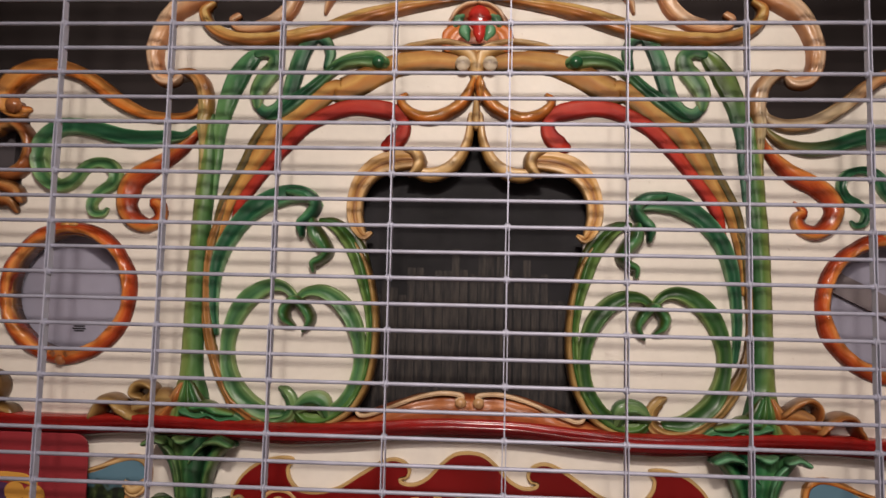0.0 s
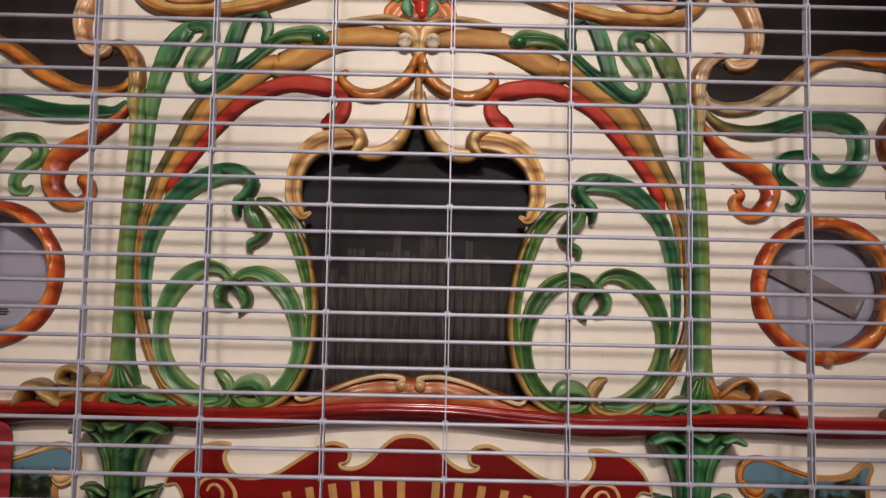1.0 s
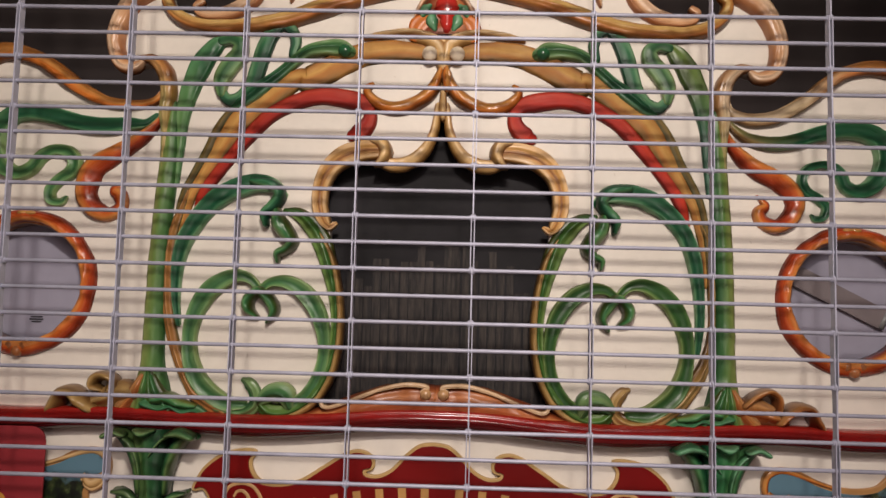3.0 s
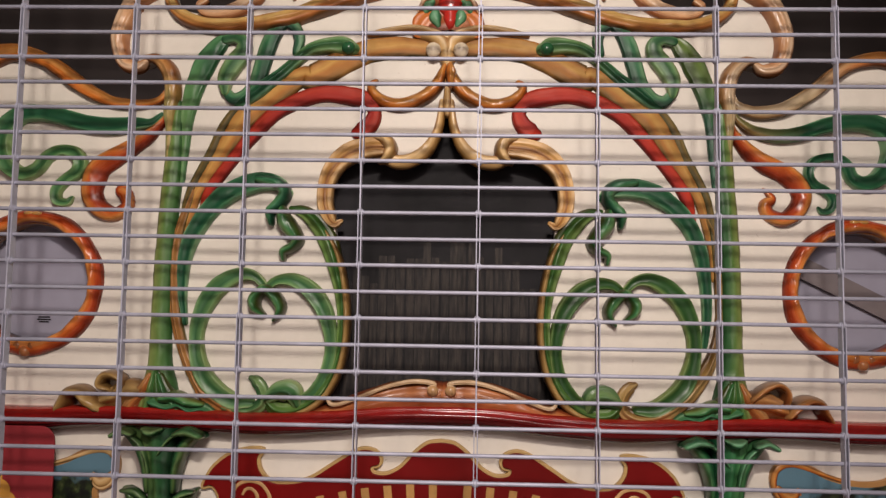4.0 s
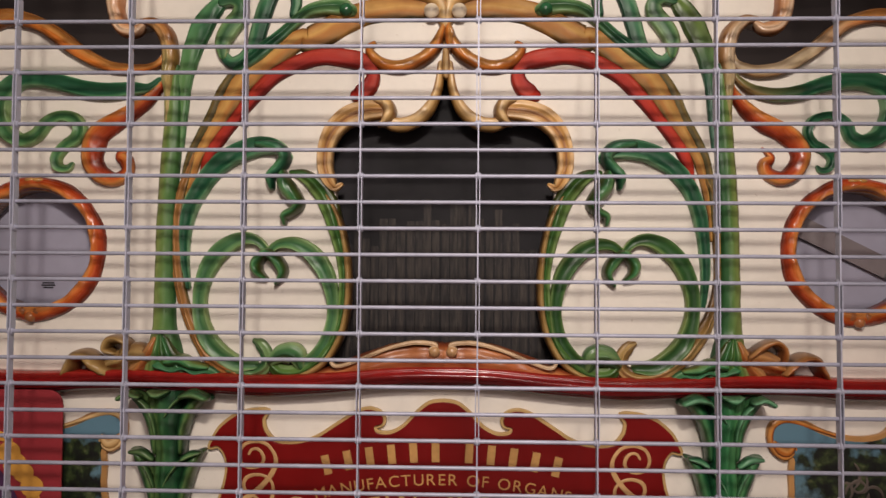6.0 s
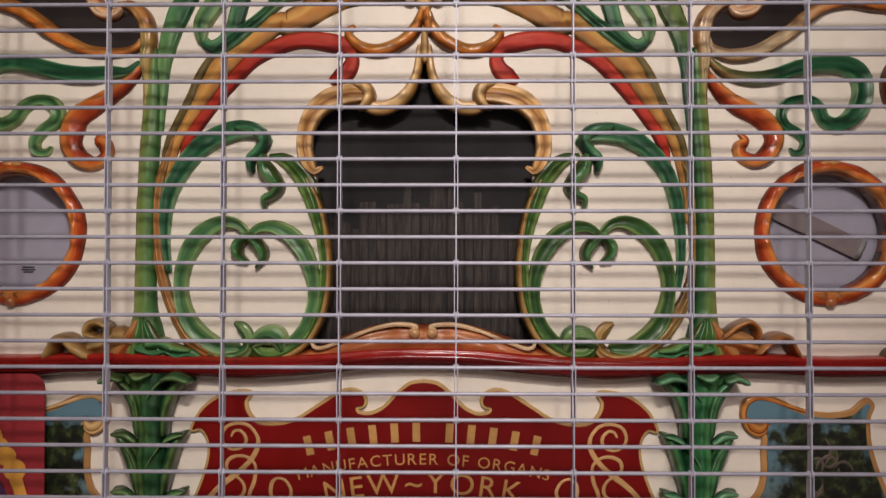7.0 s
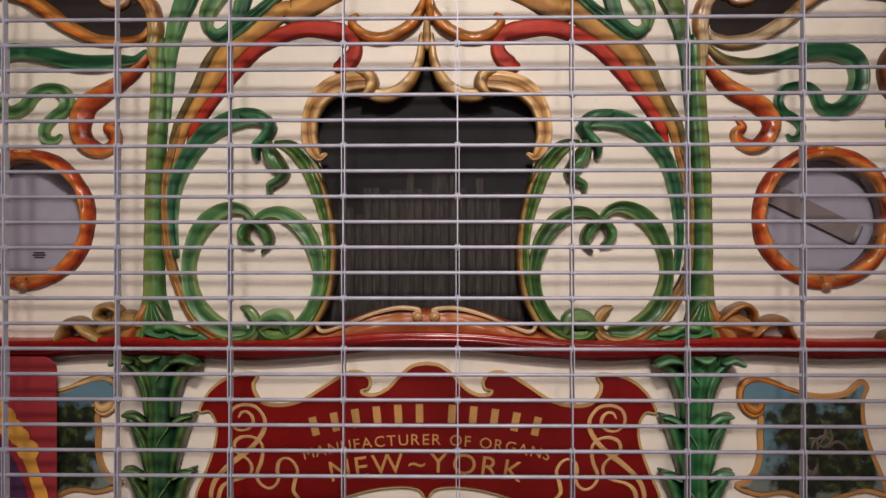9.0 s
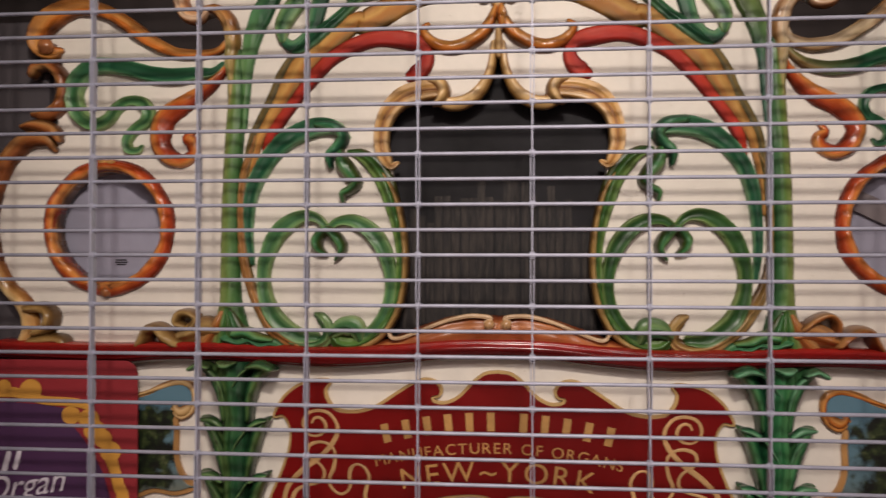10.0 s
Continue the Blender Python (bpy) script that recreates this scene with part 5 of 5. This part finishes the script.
for s in (-1, 1):
    pl = thing("painted_panel", "shaped panel painted with blue sky and dark trees, ochre rim", "panel", "painted panels beside the corbels")
    g = glide(plaque, 4, closed=True)
    line = [(AX + s * u, z) for u, z in g]
    if s < 0:
        line = line[::-1]
    SCENE_X, SCENE_Z = AX + s * (0.9829 if s > 0 else 0.945), 0.8934
    board("rim", [line], OCHRE, pl, FACE - 0.010, 0.008, grow=0.004, bevel=0.002, label="ochre painted rim")
    board("picture", [line], scenery("woodland_painting"), pl, FACE - 0.014, 0.012, grow=-0.008, bevel=0.001, label="landscape in blue and dark green")
    carve("rim_band", [(0.8428, 1.0002, 0.0085), (0.8302, 1.0101, 0.0099), (0.8344, 0.9890, 0.0113), (0.8147, 0.9791, 0.0127), (0.7908, 0.9974, 0.0141), (0.7825, 1.0255, 0.0141), (0.7896, 1.0538, 0.0141), (0.8135, 1.0679, 0.0141), (0.8458, 1.0651, 0.0127), (0.8894, 1.0496, 0.0099), (0.9455, 1.0313, 0.0071)], WING if s > 0 else PALE, pl, 0.004, "round", 0.012, sides=(s,))
    carve("rim_curl", [(0.7925, 1.0122, 0.0152), (0.8050, 0.9982, 0.0254), (0.8218, 0.9926, 0.0254), (0.8344, 1.0025, 0.0165), (0.8372, 1.0123, 0.0076)], WING if s > 0 else PALE, pl, 0.005, "round", 0.013, sides=(s,))
    rng = random.Random(11)
    for k in range(11):
        cu, cz = 0.985 + rng.uniform(-0.045, 0.045), 0.885 + rng.uniform(-0.06, 0.055)
        r, a0, turn = rng.uniform(0.010, 0.026), rng.uniform(0, 6.28), rng.choice((-1, 1)) * rng.uniform(1.4, 3.2)
        pts = [(cu + r * math.cos(a0 + turn * q / 4), cz + 1.35 * r * math.sin(a0 + turn * q / 4), (0.003, 0.006, 0.0075, 0.006, 0.003)[q]) for q in range(5)]
        carve("pale_stroke", pts, STROKE, pl, 0.0012, "round", 0.0145, sides=(s,), sink=0.0)

# ---- banner hanging on the front ----
banner = thing("banner", "red and purple printed banner with ochre border hung on the organ", "banner")
BY = FACE - 0.067
edge = 0.9111
topz = 1.1287
bot = 0.62
ul = 1.62


def round_rect(x0, x1, z0, z1, r):
    pts = []
    for cx, cz, a0 in ((x1 - r, z1 - r, 0), (x0 + r, z1 - r, 90), (x0 + r, z0 + r, 180), (x1 - r, z0 + r, 270)):
        pts += [(cx + r * math.cos(radians(a0 + k * 15)), cz + r * math.sin(radians(a0 + k * 15))) for k in range(7)]
    return pts


board("cloth", [round_rect(AX - ul, AX - edge, bot, topz, 0.035)], BANNER, banner, BY, 0.004, bevel=0.0008, label="red ground of the banner")
inner = [(1.7255, 1.0030), (1.2455, 1.0204), (1.1691, 1.0159), (1.1054, 1.0084), (1.0900, 0.9756), (1.0505, 0.9291), (1.0233, 0.8895), (0.9990, 0.8444), (0.9807, 0.7849), (0.9711, 0.4845), (1.7158, 0.4553)]
board("purple_field", [[(AX - u, z) for u, z in inner[::-1]]], PURPLE, banner, BY - 0.0025, 0.0015, bevel=0.0, label="purple field")
Y = dict(material=YELLOW, parent=banner, h=0.0008, profile="round", up=FACE - BY + 0.0028, sink=0.0, sides=(-1,))
carve("border", [(1.6286, 1.0350, 0.0181), (1.4047, 1.0330, 0.0179), (1.2533, 1.0463, 0.0237), (1.2073, 1.0369, 0.0208), (1.1540, 1.0263, 0.0207), (1.1009, 1.0243, 0.0206), (1.0632, 1.0206, 0.0205), (1.0360, 1.0096, 0.0137)], **Y)
carve("border", [(0.9844, 0.8990, 0.0299), (0.9692, 0.8565, 0.0271), (0.9570, 0.8140, 0.0284), (0.9463, 0.7716, 0.0298), (0.9647, 0.6007, 0.0292)], **Y)
for k, ((u, z), rr) in enumerate((((1.1922, 1.0531), 20), ((1.2641, 1.0607), 13), ((1.0841, 0.9901), 17), ((1.0358, 0.9810), 19), ((1.0206, 0.9526), 20), ((0.9995, 0.9330), 17), ((0.9784, 0.9006), 19))):
    bm = bmesh.new()
    bmesh.ops.create_circle(bm, cap_ends=True, segments=28, radius=rr * 0.00136)
    for v in bm.verts:
        v.co = (AX - u + v.co.x * 1.08, BY - 0.0041 - 0.0001 * k, z + v.co.y)
    part("blob", bm, YELLOW, banner)
for words, (u, z), size in (("Organ", (1.3236, 0.7595), 62),):
    cu = bpy.data.curves.new("lettering", "FONT")
    cu.body, cu.size, cu.extrude, cu.shear, cu.align_x = words, size * 0.00142, 0.0005, 0.45, "LEFT"
    tmp = new("lettering", cu)
    bpy.context.view_layer.update()
    me = bpy.data.meshes.new_from_object(tmp.evaluated_get(bpy.context.evaluated_depsgraph_get()))
    bpy.data.objects.remove(tmp)
    me.transform(Matrix.Translation((AX - u, BY - 0.0036, z)) @ Matrix.Rotation(radians(-10), 4, "Y") @ Matrix.Rotation(radians(90), 4, "X"))
    me.materials.clear()
    me.materials.append(WHITE)
    new("lettering", me).parent = banner
for pts in ([(1.3702, 0.8293, 0.0134), (1.3552, 0.8831, 0.0134)], [(1.3325, 0.8362, 0.0134), (1.3175, 0.8898, 0.0134)], [(1.2980, 0.8414, 0.0134), (1.2846, 0.8935, 0.0134)], [(1.2636, 0.8452, 0.0134), (1.2517, 0.8883, 0.0134)], [(1.2341, 0.8533, 0.0119), (1.2236, 0.8919, 0.0119)]):
    carve("script_bar", pts, WHITE, banner, 0.0008, "round", FACE - BY + 0.0028, sides=(-1,), sink=0.0)

# ---- rolling grille ----
ROD, LINK, R0 = 0.0508, 0.2277, 1.6
grille = thing("rolling_grille", "closed grey aluminium rolling grille of rods and links", "grille")
ROWS, COLS = range(-30, 25), range(-9, 10)


def tube_bm(x0, x1, r, seg=10):
    bm = bmesh.new()
    bmesh.ops.create_cone(bm, cap_ends=True, segments=seg, radius1=r, radius2=r, depth=x1 - x0, matrix=Matrix.Translation(((x0 + x1) / 2, 0, 0)) @ Matrix.Rotation(radians(90), 4, "Y"))
    return bm


rod_mesh = None
for j in ROWS:
    if rod_mesh is None:
        ob = part("rod", tube_bm(-2.05, 2.05, 0.0039), ALU, grille, smooth=True)
        rod_mesh = ob.data
    else:
        ob = new("rod", rod_mesh)
        ob.parent = grille
    ob.location = (0, 0, R0 + j * ROD)


def link_bm(double):
    bm = bmesh.new()
    for x in ((-0.0031, 0.0031) if double else (0.0,)):
        t = 0.0009 if double else 0.0013
        rim = []
        for k in range(12):
            a = math.pi * k / 11
            rim.append((0.0092 * math.cos(a), ROD + 0.0075 * math.sin(a)))
        rim += [(-y, -z) for y, z in rim]
        va = [bm.verts.new((x - t, y, z)) for y, z in rim]
        vb = [bm.verts.new((x + t, y, z)) for y, z in rim]
        bm.faces.new(va)
        bm.faces.new(vb[::-1])
        for k in range(len(rim)):
            bm.faces.new((va[k], vb[k], vb[(k + 1) % len(rim)], va[(k + 1) % len(rim)]))
    for z in ((-ROD, ROD) if double else (0,)):
        bmesh.ops.create_cone(bm, cap_ends=True, segments=10, radius1=0.0062, radius2=0.0062, depth=0.0115, matrix=Matrix.Translation((0, 0, z)) @ Matrix.Rotation(radians(90), 4, "Y")) if double else None
    return bm


pair = part("double_link", link_bm(True), ALU, grille)
lone = part("link", link_bm(False), ALU, grille)
spare = []
used = set()
for i in COLS:
    for k in range(-15, 12):
        z, double = R0 + (2 * k + 1) * ROD, k % 2 != 0
        near = abs(i) <= 5 and 0.95 < z < 2.25
        src = pair if double else lone
        if not near:
            spare.append((src, (i * LINK, 0, z)))
        elif src not in used:
            used.add(src)
            src.location = (i * LINK, 0, z)
        else:
            ob = new("double_link" if double else "link", src.data)
            ob.parent = grille
            ob.location = (i * LINK, 0, z)
verts, faces = [], []
for src, at in spare:
    n = len(verts)
    verts += [tuple(v.co + Vector(at)) for v in src.data.vertices]
    faces += [tuple(n + q for q in p.vertices) for p in src.data.polygons]
tagged(mesh_ob("far_link", verts, faces, ALU, grille, smooth=False), kind="stuff")
part("bottom_bar", box_bm((-2.05, -0.02, 0.0), (2.05, 0.02, R0 - 30 * ROD + 0.01), 0.004), ALU, grille)
for x in (-2.06, 2.03):
    part("guide_rail", box_bm((x, -0.03, 0.0), (x + 0.03, 0.03, 2.9), 0.003), ALU, grille)
part("hood", box_bm((-2.05, -0.12, R0 + 24 * ROD - 0.02), (2.05, 0.12, 2.9), 0.005), ALU, grille)
